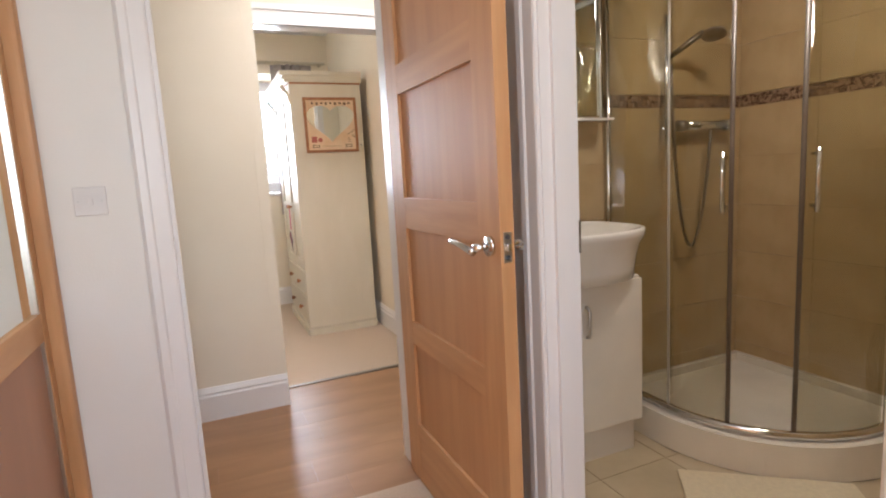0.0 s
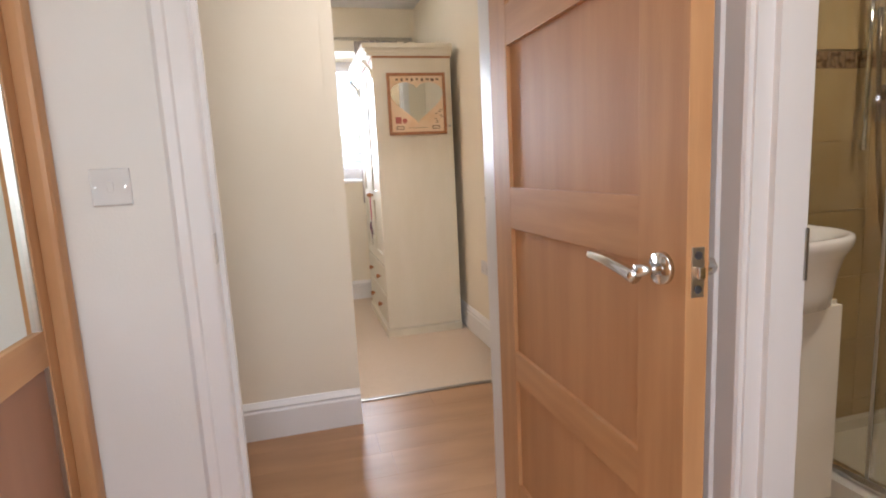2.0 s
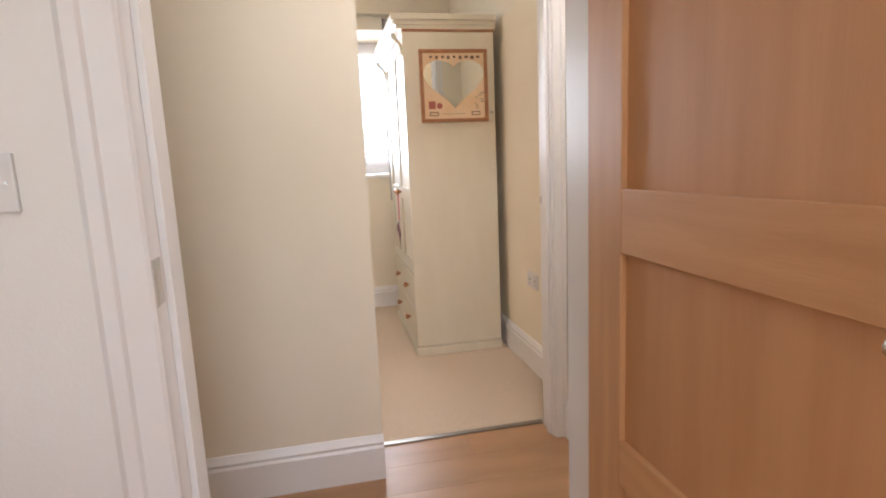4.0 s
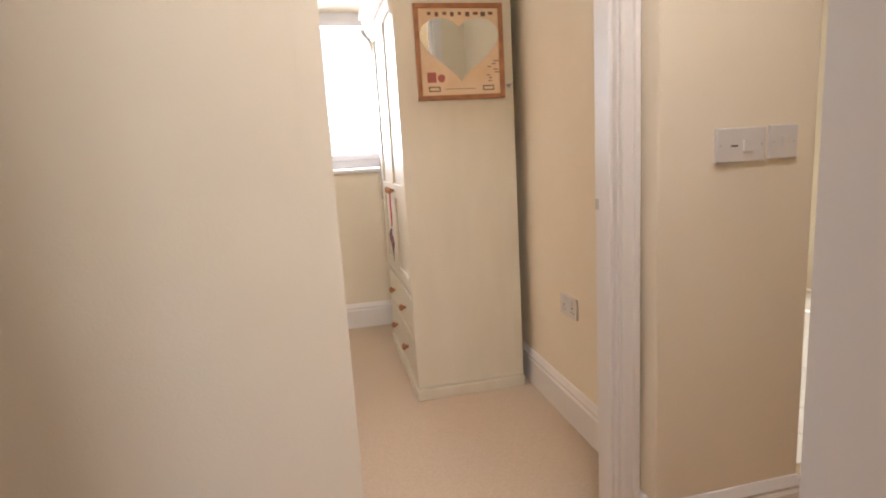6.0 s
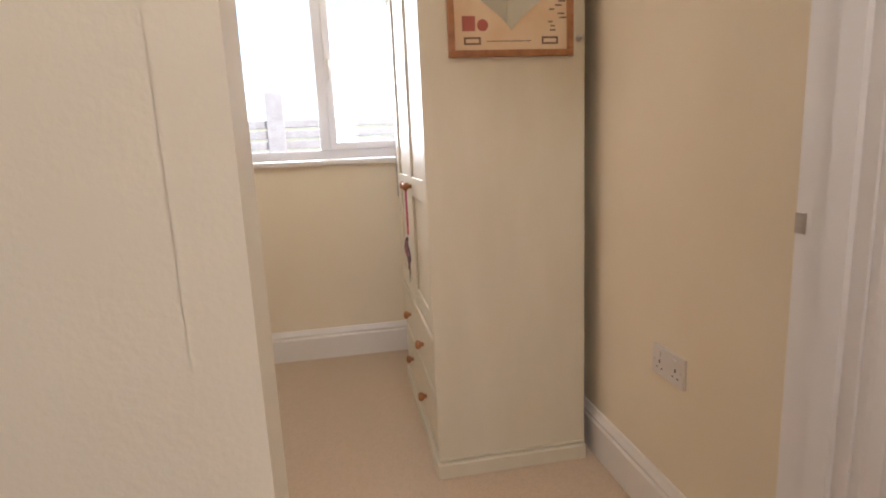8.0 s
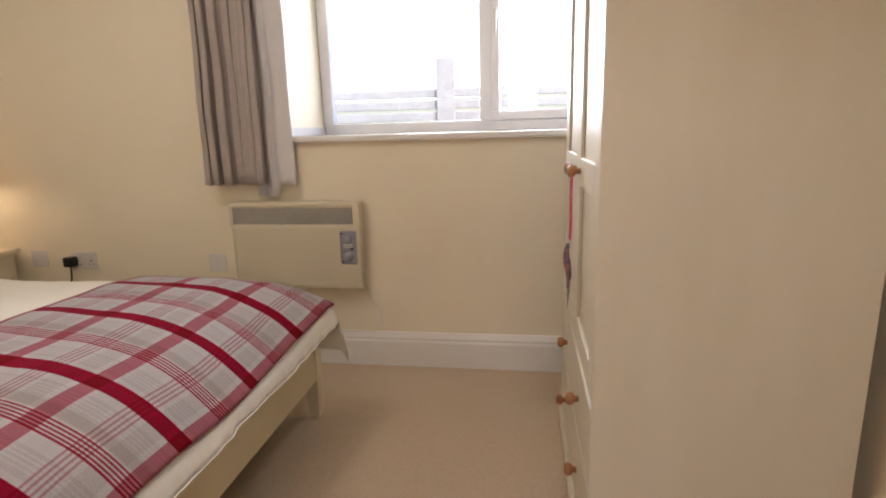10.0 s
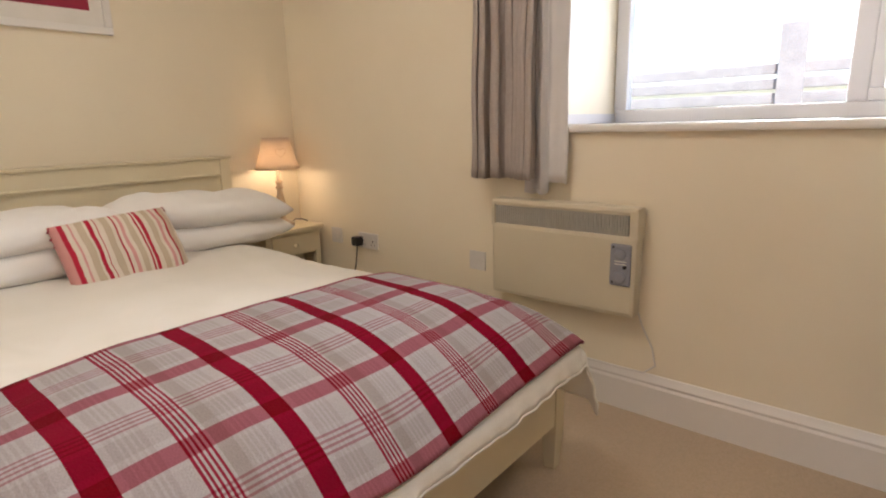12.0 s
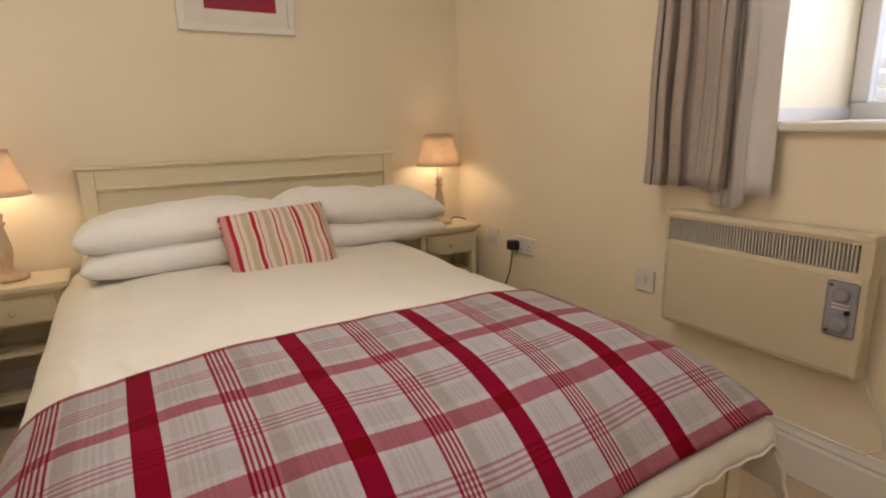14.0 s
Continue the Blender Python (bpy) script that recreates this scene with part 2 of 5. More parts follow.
def woven(name, rough=0.95):
    m = bpy.data.materials.new(name)
    m.use_nodes = True
    n, l = m.node_tree.nodes, m.node_tree.links
    b = n["Principled BSDF"]
    b.inputs["Roughness"].default_value, b.inputs["Sheen Weight"].default_value = rough, 0.02
    b.inputs["Specular IOR Level"].default_value = 0.08
    uv, sep = n.new("ShaderNodeUVMap"), n.new("ShaderNodeSeparateXYZ")
    l.new(uv.outputs[0], sep.inputs[0])
    nz, bp = n.new("ShaderNodeTexNoise"), n.new("ShaderNodeBump")
    nz.inputs["Scale"].default_value, nz.inputs["Detail"].default_value = 250, 3
    l.new(uv.outputs[0], nz.inputs["Vector"])
    bp.inputs["Strength"].default_value, bp.inputs["Distance"].default_value = 0.35, 0.003
    l.new(nz.outputs["Fac"], bp.inputs["Height"])
    l.new(bp.outputs[0], b.inputs["Normal"])
    r = n.new("ShaderNodeValToRGB")
    r.color_ramp.elements[0].color, r.color_ramp.elements[1].color = (0.78, 0.77, 0.76, 1), (1.16, 1.16, 1.16, 1)
    l.new(nz.outputs["Fac"], r.inputs[0])
    return m, sep, r.outputs[0], b


W1, OFF, TAU = (1, 1, 1), (0.43, 0.402, 0.408), (0.34, 0.305, 0.292)
CRM, PNK, THIN, FAINT = (0.50, 0.004, 0.045), (0.73, 0.275, 0.335), (0.60, 0.05, 0.11), (0.78, 0.48, 0.52)
PLAID, _sep, _grain, _bs = woven("red_plaid_wool")
_v = wrapped(PLAID, _sep.outputs[1], 0.2985, 3.781)
_u = wrapped(PLAID, _sep.outputs[0], 0.224, -0.766)
_lines = [(0.0, CRM), (0.145, W1)]
for _k in range(5):
    _lines += [(0.490 + 0.031 * _k, THIN), (0.508 + 0.031 * _k, W1)]
_long = stripe_ramp(PLAID, _v, _lines)
_cross = stripe_ramp(PLAID, _u, [(0.0, PNK), (0.17, W1), (0.500, FAINT), (0.522, W1), (0.550, FAINT), (0.572, W1), (0.600, FAINT), (0.622, W1), (0.650, FAINT), (0.672, W1)])
_weft = stripe_ramp(PLAID, _u, [(0.0, W1), (0.22, (0.96, 0.955, 0.95)), (0.44, W1), (0.73, (0.90, 0.885, 0.87)), (0.93, W1)])
MIDT = (0.388, 0.358, 0.356)
_stops = [(0.0, OFF), (0.19, MIDT)]
for _k in range(4):
    _stops += [(0.235 + 0.034 * _k, OFF), (0.249 + 0.034 * _k, MIDT)]
_stops += [(0.38, OFF), (0.65, TAU), (0.745, MIDT)]
for _k in range(4):
    _stops += [(0.775 + 0.034 * _k, OFF), (0.789 + 0.034 * _k, MIDT)]
_stops += [(0.925, OFF)]
_base = stripe_ramp(PLAID, _v, _stops)
PLAID.node_tree.links.new(times(PLAID, times(PLAID, times(PLAID, times(PLAID, _base, _weft), _long), _cross), _grain), _bs.inputs["Base Color"])

HEMM = material("pink_wool_hem", (0.30, 0.10, 0.12), 0.95, colour2=(0.24, 0.07, 0.09), scale=120, bump=0.4, spec=0.1)
HEMT = material("taupe_wool_hem", (0.31, 0.275, 0.26), 0.95, scale=120, bump=0.4, spec=0.1)
STRIPES, _sep, _grain, _bs = woven("red_ticking_stripe")
S_R, S_W, S_T, S_P = (0.48, 0.03, 0.06), (0.74, 0.66, 0.56), (0.57, 0.47, 0.35), (0.66, 0.33, 0.32)
_seq = [(0.0, S_P), (0.05, S_R), (0.085, S_W), (0.12, S_P), (0.135, S_W), (0.17, S_T), (0.23, S_W), (0.25, S_R), (0.285, S_W), (0.31, S_R), (0.32, S_W), (0.36, S_T), (0.42, S_W), (0.45, S_R), (0.465, S_W),
        (0.50, S_P), (0.53, S_W), (0.56, S_T), (0.61, S_W), (0.64, S_R), (0.655, S_W), (0.67, S_R), (0.70, S_W), (0.74, S_T), (0.79, S_W), (0.82, S_P), (0.845, S_W), (0.88, S_R), (0.90, S_T), (0.95, S_W), (0.98, S_R)]
STRIPES.node_tree.links.new(times(STRIPES, stripe_ramp(STRIPES, _sep.outputs[0], _seq), _grain), _bs.inputs["Base Color"])


# ---- mesh helpers ----
def box(bm, a, b, bevel=0.0):
    lo, hi = [min(p, q) for p, q in zip(a, b)], [max(p, q) for p, q in zip(a, b)]
    v = [bm.verts.new((x, y, z)) for x in (lo[0], hi[0]) for y in (lo[1], hi[1]) for z in (lo[2], hi[2])]
    f = [bm.faces.new([v[i] for i in q]) for q in ((0, 1, 3, 2), (4, 6, 7, 5), (0, 4, 5, 1), (2, 3, 7, 6), (0, 2, 6, 4), (1, 5, 7, 3))]
    if bevel:
        bmesh.ops.bevel(bm, geom=list({e for q in f for e in q.edges}), offset=bevel, segments=2, profile=0.6, affect="EDGES")
    return bm


def rod(bm, p, q, r0, r1=None, seg=16):
    p, q = Vector(p), Vector(q)
    m = Matrix.Translation((p + q) / 2) @ (q - p).to_track_quat("Z", "Y").to_matrix().to_4x4()
    bmesh.ops.create_cone(bm, cap_ends=True, segments=seg, radius1=r0, radius2=r0 if r1 is None else r1, depth=(q - p).length, matrix=m)
    return bm


def lathe(bm, profile, place, seg=28, m=None):
    m = m or Matrix.Translation(place)
    rings = [[bm.verts.new(m @ Vector((r * math.cos(2 * math.pi * k / seg), r * math.sin(2 * math.pi * k / seg), z))) for k in range(seg)] for r, z in profile]
    for a, b in zip(rings, rings[1:]):
        for k in range(seg):
            bm.faces.new((a[k], a[(k + 1) % seg], b[(k + 1) % seg], b[k]))
    bm.faces.new(rings[0][::-1])
    bm.faces.new(rings[-1])
    return bm


def tube(bm, points, r, seg=8):
    pts = [Vector(p) for p in points]
    rings = []
    for i, p in enumerate(pts):
        d = (pts[min(i + 1, len(pts) - 1)] - pts[max(i - 1, 0)]).normalized()
        s = d.orthogonal().normalized() if i == 0 else (rings[-1][1] - d * rings[-1][1].dot(d)).normalized()
        t = d.cross(s)
        rr = r[i] if isinstance(r, (list, tuple)) else r
        rings.append(([bm.verts.new(p + rr * (s * math.cos(2 * math.pi * k / seg) + t * math.sin(2 * math.pi * k / seg))) for k in range(seg)], s))
    for (a, _), (b, _) in zip(rings, rings[1:]):
        for k in range(seg):
            bm.faces.new((a[k], a[(k + 1) % seg], b[(k + 1) % seg], b[k]))
    bm.faces.new(rings[0][0][::-1])
    bm.faces.new(rings[-1][0])
    return bm


def sheet(bm, nu, nv, at, uv=None):
    """A grid of nu x nv cells; at(i/nu, j/nv) gives the place; uv the same for the map."""
    g = [[bm.verts.new(at(i / nu, j / nv)) for j in range(nv + 1)] for i in range(nu + 1)]
    lay = bm.loops.layers.uv.verify() if uv else None
    for i in range(nu):
        for j in range(nv):
            f = bm.faces.new((g[i][j], g[i + 1][j], g[i + 1][j + 1], g[i][j + 1]))
            f.smooth = True
            if uv:
                for lp, (a, b) in zip(f.loops, ((i, j), (i + 1, j), (i + 1, j + 1), (i, j + 1))):
                    lp[lay].uv = uv(a / nu, b / nv)
    return g


def profile_run(bm, profile, p, q, out):
    """A moulding: profile points (out, up) drawn from p to q; out is the way it stands off the wall."""
    p, q, out = Vector(p), Vector(q), Vector(out)
    ends = [[bm.verts.new(e + out * a + Vector((0, 0, b))) for a, b in profile] for e in (p, q)]
    n = len(profile)
    for k in range(n):
        bm.faces.new((ends[0][k], ends[0][(k + 1) % n], ends[1][(k + 1) % n], ends[1][k]))
    bm.faces.new(ends[0][::-1])
    bm.faces.new(ends[1])
    bmesh.ops.recalc_face_normals(bm, faces=bm.faces)
    return bm


def mesh_object(name, bm, mat, smooth=False):
    bmesh.ops.recalc_face_normals(bm, faces=bm.faces)
    me = bpy.data.meshes.new(name)
    if smooth:
        for f in bm.faces:
            f.smooth = True
    bm.to_mesh(me)
    bm.free()
    me.materials.append(mat)
    return new(name, me)


def part(name, bm, mat, parent, label="", smooth=False):
    ob = mesh_object(name, bm, mat, smooth)
    ob.parent = parent
    if label:
        ob["label"] = label
    return ob


def thing(name, label, category, group="", kind=""):
    return tagged(new(name), label, category, group, kind)


def structure(name, bm, mat, label="", smooth=False):
    return tagged(mesh_object(name, bm, mat, smooth), label, "", "", "structure")


def block(name, a, b, mat, label=""):
    return structure(name, box(bmesh.new(), a, b), mat, label)


def B(a, b, bevel=0.0):
    return box(bmesh.new(), a, b, bevel)


def pieces(name, mesh, places, parent):
    for p in places:
        ob = new(name, mesh)
        ob.parent = parent
        ob.location = p


def solid(ob, t, offset=0.0):
    k = ob.modifiers.new("thickness", "SOLIDIFY")
    k.thickness, k.offset = t, offset
    return ob


# ---- structure ----
CEILING = 2.55
SK = [(0, 0), (0.020, 0), (0.020, 0.125), (0.015, 0.135), (0.017, 0.145), (0.010, 0.158), (0.004, 0.170), (0, 0.172)]


def skirting(name, p, q, out):
    return structure(name, profile_run(bmesh.new(), SK, p, q, out), GLOSS, "white gloss moulded skirting board along the wall")


def architrave_leg(name, corner, along, out, height, width=0.07):
    """An upright moulded casing: corner is its inner foot, along the way it widens, out the way it faces."""
    c, a, o = Vector(corner), Vector(along), Vector(out)
    prof = [(0, 0), (0, 0.012), (0.006, 0.015), (width * 0.55, 0.016), (width * 0.62, 0.021), (width * 0.86, 0.022), (width, 0.012), (width, 0)]
    bm = bmesh.new()
    lo = [bm.verts.new(c + a * s + o * t) for s, t in prof]
    hi = [bm.verts.new(c + a * s + o * t + Vector((0, 0, height + s))) for s, t in prof]
    n = len(prof)
    for k in range(n):
        bm.faces.new((lo[k], lo[(k + 1) % n], hi[(k + 1) % n], hi[k]))
    bm.faces.new(lo[::-1])
    bm.faces.new(hi)
    return structure(name, bm, GLOSS, "white gloss moulded door casing")


# floors
block("floor_lobby", (-0.95, -1.0, -0.1), (0.92, 2.0, 0), CARPET, "beige cut-pile carpet in the first bedroom")
hall_floor = block("floor_hall", (-1.6, 2.0, -0.1), (2.85, 3.262, -0.008), LAMINATE, "oak-effect laminate boards in the hall")
block("floor_bedroom", (-2.2, 3.262, -0.1), (1.33, 5.525, 0.004), CARPET, "beige cut-pile carpet in the bedroom")
bath_floor = block("floor_bathroom", (0.92, 0.3, -0.1), (2.8, 2.0, -0.006), GROUT, "beige tiled bathroom floor")
kitchen_floor = block("floor_kitchen", (1.43, 3.262, -0.1), (3.85, 5.5, -0.006), GROUT, "white tiled kitchen floor")
block("threshold_trim", (0.35, 3.247, -0.004), (1.133, 3.275, 0.007), HINGEM, "thin metal carpet bar in the doorway")

# ceilings
block("ceiling_hall", (-1.6, -1.0, CEILING), (2.9, 3.24, CEILING + 0.1), CEIL, "white painted ceiling")
block("ceiling_bedroom", (-2.3, 3.24, CEILING), (1.43, 6.1, CEILING + 0.1), CEIL, "white painted ceiling")
block("ceiling_kitchen", (1.43, 3.24, CEILING), (3.95, 5.6, CEILING + 0.1), CEIL, "white painted ceiling")

# first room: wall with the hall doorway
H = 1.99
bm = bmesh.new()
box(bm, (-0.95, 2.045, 0), (-0.03, 2.195, CEILING))
box(bm, (0.83, 2.045, 0), (0.92, 2.195, CEILING))
box(bm, (-0.03, 2.045, H + 0.03), (0.83, 2.195, CEILING))
structure("wall_hall_doorway", bm, WHITEWALL, "white painted wall with a doorway")
bm = bmesh.new()
box(bm, (-0.03, 2.043, 0), (0, 2.197, H + 0.03))
box(bm, (0.80, 2.043, 0), (0.83, 2.197, H + 0.03))
box(bm, (0, 2.043, H), (0.80, 2.197, H + 0.03))
box(bm, (0, 2.092, 0), (0.012, 2.128, H))
box(bm, (0.774, 2.092, 0), (0.80, 2.197, H))
door_lining = structure("door_1", bm, GLOSS, "white gloss door lining with stops")
part("strike_plate", B((-0.0005, 2.035, 0.955), (0.0025, 2.075, 1.03), 0.0005), STEEL, door_lining, "small steel strike plate")
architrave_leg("trim", (0.0, 2.045, 0), (-1, 0, 0), (0, -1, 0), H, 0.085)
architrave_leg("trim", (0.774, 2.197, 0), (1, 0, 0), (0, 1, 0), H, 0.07)
architrave_leg("trim", (0.0, 2.197, 0), (-1, 0, 0), (0, 1, 0), H, 0.07)
block("trim", (-0.085, 2.023, H), (0.86, 2.0445, H + 0.085), GLOSS, "white gloss door head casing")
# wall to the bathroom
bm = bmesh.new()
box(bm, (0.92, 1.352, 0), (1.03, 2.195, CEILING))
box(bm, (0.92, -1.0, 0), (1.03, 0.50, CEILING))
box(bm, (0.92, 0.50, H + 0.03), (1.03, 1.352, CEILING))
structure("wall_bathroom_doorway", bm, WHITEWALL, "white painted wall with the bathroom doorway")
bm = bmesh.new()
box(bm, (0.917, 1.325, 0), (1.033, 1.352, H + 0.03))
box(bm, (0.917, 0.50, 0), (1.033, 0.527, H + 0.03))
box(bm, (0.917, 0.527, H), (1.033, 1.325, H + 0.03))
box(bm, (0.95, 1.313, 0), (0.985, 1.325, H))
lining2 = structure("door_2", bm, GLOSS, "white gloss bathroom door lining")
part("strike_plate", B((1.0295, 1.3215, 0.945), (1.0345, 1.326, 1.035), 0.0005), HINGEM, lining2, "aged metal strike plate")
architrave_leg("trim", (0.92, 1.33, 0), (0, 1, 0), (-1, 0, 0), H, 0.085)
architrave_leg("trim", (0.92, 0.522, 0), (0, -1, 0), (-1, 0, 0), H, 0.085)
block("wall_lobby_back_left", (-0.95, -1.0, 0), (-0.2, -0.9, CEILING), WHITEWALL)
block("wall_lobby_back_low", (-0.2, -1.0, 0), (0.8, -0.9, 0.9), WHITEWALL)
block("wall_lobby_back_right", (0.8, -1.0, 0), (0.92, -0.9, CEILING), WHITEWALL)
block("wall_lobby_back_high", (-0.2, -1.0, 2.05), (0.8, -0.9, CEILING), WHITEWALL)
block("wall_lobby_left", (-1.05, -1.0, 0), (-0.95, 2.195, CEILING), WHITEWALL)

# hall
bm = bmesh.new()
box(bm, (-1.6, 3.035, 0), (0.41, 3.13, CEILING), 0.006)
box(bm, (-2.2, 3.13, 0), (0.32, 3.24, CEILING))
structure("wall_hall_cream", bm, CREAM, "cream painted hall wall beside the bedroom doorway")
block("trim", (0.357, 3.0325, 0.172), (0.412, 3.036, 2.3), CREAM, "slightly raised plaster bead at the wall corner")
bm = bmesh.new()
box(bm, (1.195, 3.045, 0), (1.66, 3.15, CEILING), 0.006)
box(bm, (1.185, 3.15, 0), (1.66, 3.24, CEILING))
structure("wall_hall_switches", bm, CREAM, "cream painted hall wall carrying switches")
block("wall_over_bedroom_door", (0.32, 3.15, H + 0.03), (1.185, 3.24, CEILING), CREAM)
block("wall_over_recess", (0.41, 3.045, 2.32), (1.195, 3.149, CEILING), CREAM)
bm = bmesh.new()
box(bm, (0.32, 3.128, 0), (0.35, 3.243, H + 0.03))
box(bm, (1.133, 3.128, 0), (1.185, 3.243, H + 0.03))
box(bm, (0.35, 3.128, H), (1.133, 3.243, H + 0.03))
box(bm, (0.35, 3.155, 0), (0.362, 3.195, H))
box(bm, (1.123, 3.15, 0), (1.133, 3.185, H))
lining3 = structure("door_3", bm, GLOSS, "white gloss bedroom door lining")
part("strike_plate", B((1.1315, 3.225, 0.975), (1.1345, 3.2435, 1.005), 0.0005), STEEL, lining3, "small steel strike plate")
bm = bmesh.new()
box(bm, (0.3475, 3.205, 1.008), (0.3535, 3.24, 1.086), 0.001)
part("hinge_leaf", bm, HINGEM, lining3, "steel butt hinge leaf with screws")
architrave_leg("trim", (1.138, 3.1275, 0), (1, 0, 0), (0, -1, 0), H, 0.055)
block("trim", (0.36, 3.122, H), (1.194, 3.149, H + 0.095), GLOSS, "white moulded door head casing")
block("trim", (0.36, 3.112, H + 0.07), (1.194, 3.13, H + 0.1), GLOSS, "white moulded cap over the door head")
skirting("baseboard", (-1.6, 3.035, 0), (0.411, 3.035, 0), (0, -1, 0))
skirting("baseboard", (1.195, 3.128, 0), (1.195, 3.026, 0), (-1, 0, 0))
skirting("baseboard", (1.176, 3.045, 0), (1.66, 3.045, 0), (0, -1, 0))
block("wall_hall_left", (-1.7, 2.045, 0), (-1.6, 3.13, CEILING), CREAM)
block("wall_hall_near", (-1.6, 2.045, 0), (-0.96, 2.195, CEILING), CREAM)
block("wall_hall_right", (2.85, 2.0, 0), (2.95, 3.3, CEILING), CREAM)
# kitchen
block("wall_over_kitchen_door", (1.66, 3.05, 2.05), (2.85, 3.24, CEILING), CREAM)
block("wall_kitchen_far", (1.43, 5.5, 0), (3.95, 5.6, CEILING), CREAM)
block("wall_kitchen_near", (2.85, 3.24, 0), (3.95, 3.3, CEILING), CREAM)
bm = bmesh.new()
box(bm, (3.85, 3.3, 0), (3.95, 5.5, 0.93))
box(bm, (3.85, 4.75, 0.93), (3.95, 5.5, CEILING))
box(bm, (3.85, 3.3, 2.0), (3.95, 4.75, CEILING))
box(bm, (3.85, 3.3, 0.93), (3.95, 3.5, 2.0))
structure("wall_kitchen_window", bm, CREAM, "cream kitchen wall with a window")

# bathroom
bm = bmesh.new()
box(bm, (1.03, 2.15, 0), (2.85, 2.25, CEILING))
wall_bath_back = structure("wall_bathroom_back", bm, GROUT, "beige tiled bathroom wall behind the shower")
bm = bmesh.new()
box(bm, (2.71, 0.3, 0), (2.85, 2.15, CEILING))
wall_bath_right = structure("wall_bathroom_right", bm, GROUT, "beige tiled bathroom wall beside the shower")
block("wall_bathroom_near", (0.92, 0.2, 0), (2.85, 0.3, CEILING), TILE)
block("ceiling_bathroom", (1.03, 0.3, 2.4), (2.71, 2.15, 2.45), CEIL, "white bathroom ceiling")

# bedroom
block("wall_headboard", (-2.3, 3.13, 0), (-2.2, 5.525, CEILING), CREAM, "cream painted wall behind the bed")
block("wall_bedroom_right", (1.33, 3.24, 0), (1.43, 5.525, CEILING), CREAM, "cream painted wall behind the wardrobe")
WX0, WX1, SILL, HEAD = -0.465, 1.02, 1.062, 2.19
bm = bmesh.new()
box(bm, (-2.3, 5.525, 0), (1.43, 6.06, SILL))
box(bm, (-2.3, 5.525, SILL), (WX0, 6.06, CEILING))
box(bm, (WX1, 5.525, SILL), (1.43, 6.06, CEILING))
box(bm, (WX0, 5.525, HEAD), (WX1, 6.06, CEILING))
structure("wall_window", bm, CREAM, "thick cream painted wall with a deep window reveal")
structure("sill", B((WX0 - 0.02, 5.497, SILL), (WX1 + 0.02, 6.0, SILL + 0.028), 0.008), GLOSS, "white gloss window board")
block("trim", (WX0, 5.54, SILL + 0.03), (WX0 + 0.012, 5.985, SILL + 0.068), LININGM, "grey draught strip low on the window reveal")
skirting("baseboard", (-2.2, 5.525, 0), (1.33, 5.525, 0), (0, -1, 0))
skirting("baseboard", (1.33, 3.24, 0), (1.33, 5.505, 0), (-1, 0, 0))
skirting("baseboard", (-2.2, 3.24, 0), (-2.2, 5.505, 0), (1, 0, 0))
skirting("baseboard", (-2.18, 3.24, 0), (0.32, 3.24, 0), (0, 1, 0))


def upvc_window(name, label, y0, x0, x1, z0, z1, mull, m=None):
    """A white window in a plane of constant y; mull gives the mullions' places."""
    w = thing(name, label, "window", kind="structure")
    bm = bmesh.new()
    t = 0.055
    for a, b in (((x0, y0, z0), (x1, y0 + 0.06, z0 + t)), ((x0, y0, z1 - t), (x1, y0 + 0.06, z1)), ((x0, y0, z0 + t), (x0 + t, y0 + 0.06, z1 - t)), ((x1 - t, y0, z0 + t), (x1, y0 + 0.06, z1 - t))):
        box(bm, a, b, 0.006)
    part("window_frame", bm, UPVC, w)
    cuts = [x0 + t] + [c for c in mull] + [x1 - t]
    for c in mull:
        part("mullion", B((c - 0.03, y0, z0 + t), (c + 0.03, y0 + 0.06, z1 - t), 0.005), UPVC, w)
    for i in range(len(cuts) - 1):
        a = cuts[i] + (0.03 if i else 0)
        b = cuts[i + 1] - (0.03 if i < len(cuts) - 2 else 0)
        opener = i == len(cuts) - 2
        if opener:
            bm = bmesh.new()
            s = 0.042
            for p, q in (((a, y0 - 0.012, z0 + t), (b, y0 + 0.04, z0 + t + s)), ((a, y0 - 0.012, z1 - t - s), (b, y0 + 0.04, z1 - t)), ((a, y0 - 0.012, z0 + t + s), (a + s, y0 + 0.04, z1 - t - s)), ((b - s, y0 - 0.012, z0 + t + s), (b, y0 + 0.04, z1 - t - s))):
                box(bm, p, q, 0.005)
            sash = part("sash", bm, UPVC, w)
            bm = B((a + 0.012, y0 - 0.03, 1.62), (a + 0.032, y0 - 0.012, 1.67), 0.004)
            box(bm, (a + 0.017, y0 - 0.04, 1.55), (a + 0.027, y0 - 0.03, 1.66), 0.003)
            part("handle", bm, STEEL, sash, "small metal window handle")
        p = part("pane", B((a, y0 + 0.025, z0 + t), (b, y0 + 0.031, z1 - t)), PANE, w)
        p.visible_shadow = False
    return w


upvc_window("window_1", "white framed bedroom window with an opening side light", 5.985, WX0 + 0.004, WX1, SILL + 0.028, HEAD, [0.40])
kw = upvc_window("window_2", "white framed kitchen window", 0, -0.62, 0.62, 0.93, 2.0, [0.0])
kw.matrix_basis = Matrix.Translation((3.88, 4.125, 0)) @ pose(0, 0, 0, 0, 0, -90)
# unseen window, added in the back wall to let light into the first room
lw = upvc_window("unseen_window", "unseen white framed window added to the first bedroom", 0, -0.5, 0.5, 0.9, 2.05, [0.0])
lw.matrix_basis = Matrix.Translation((0.3, -0.96, 0))

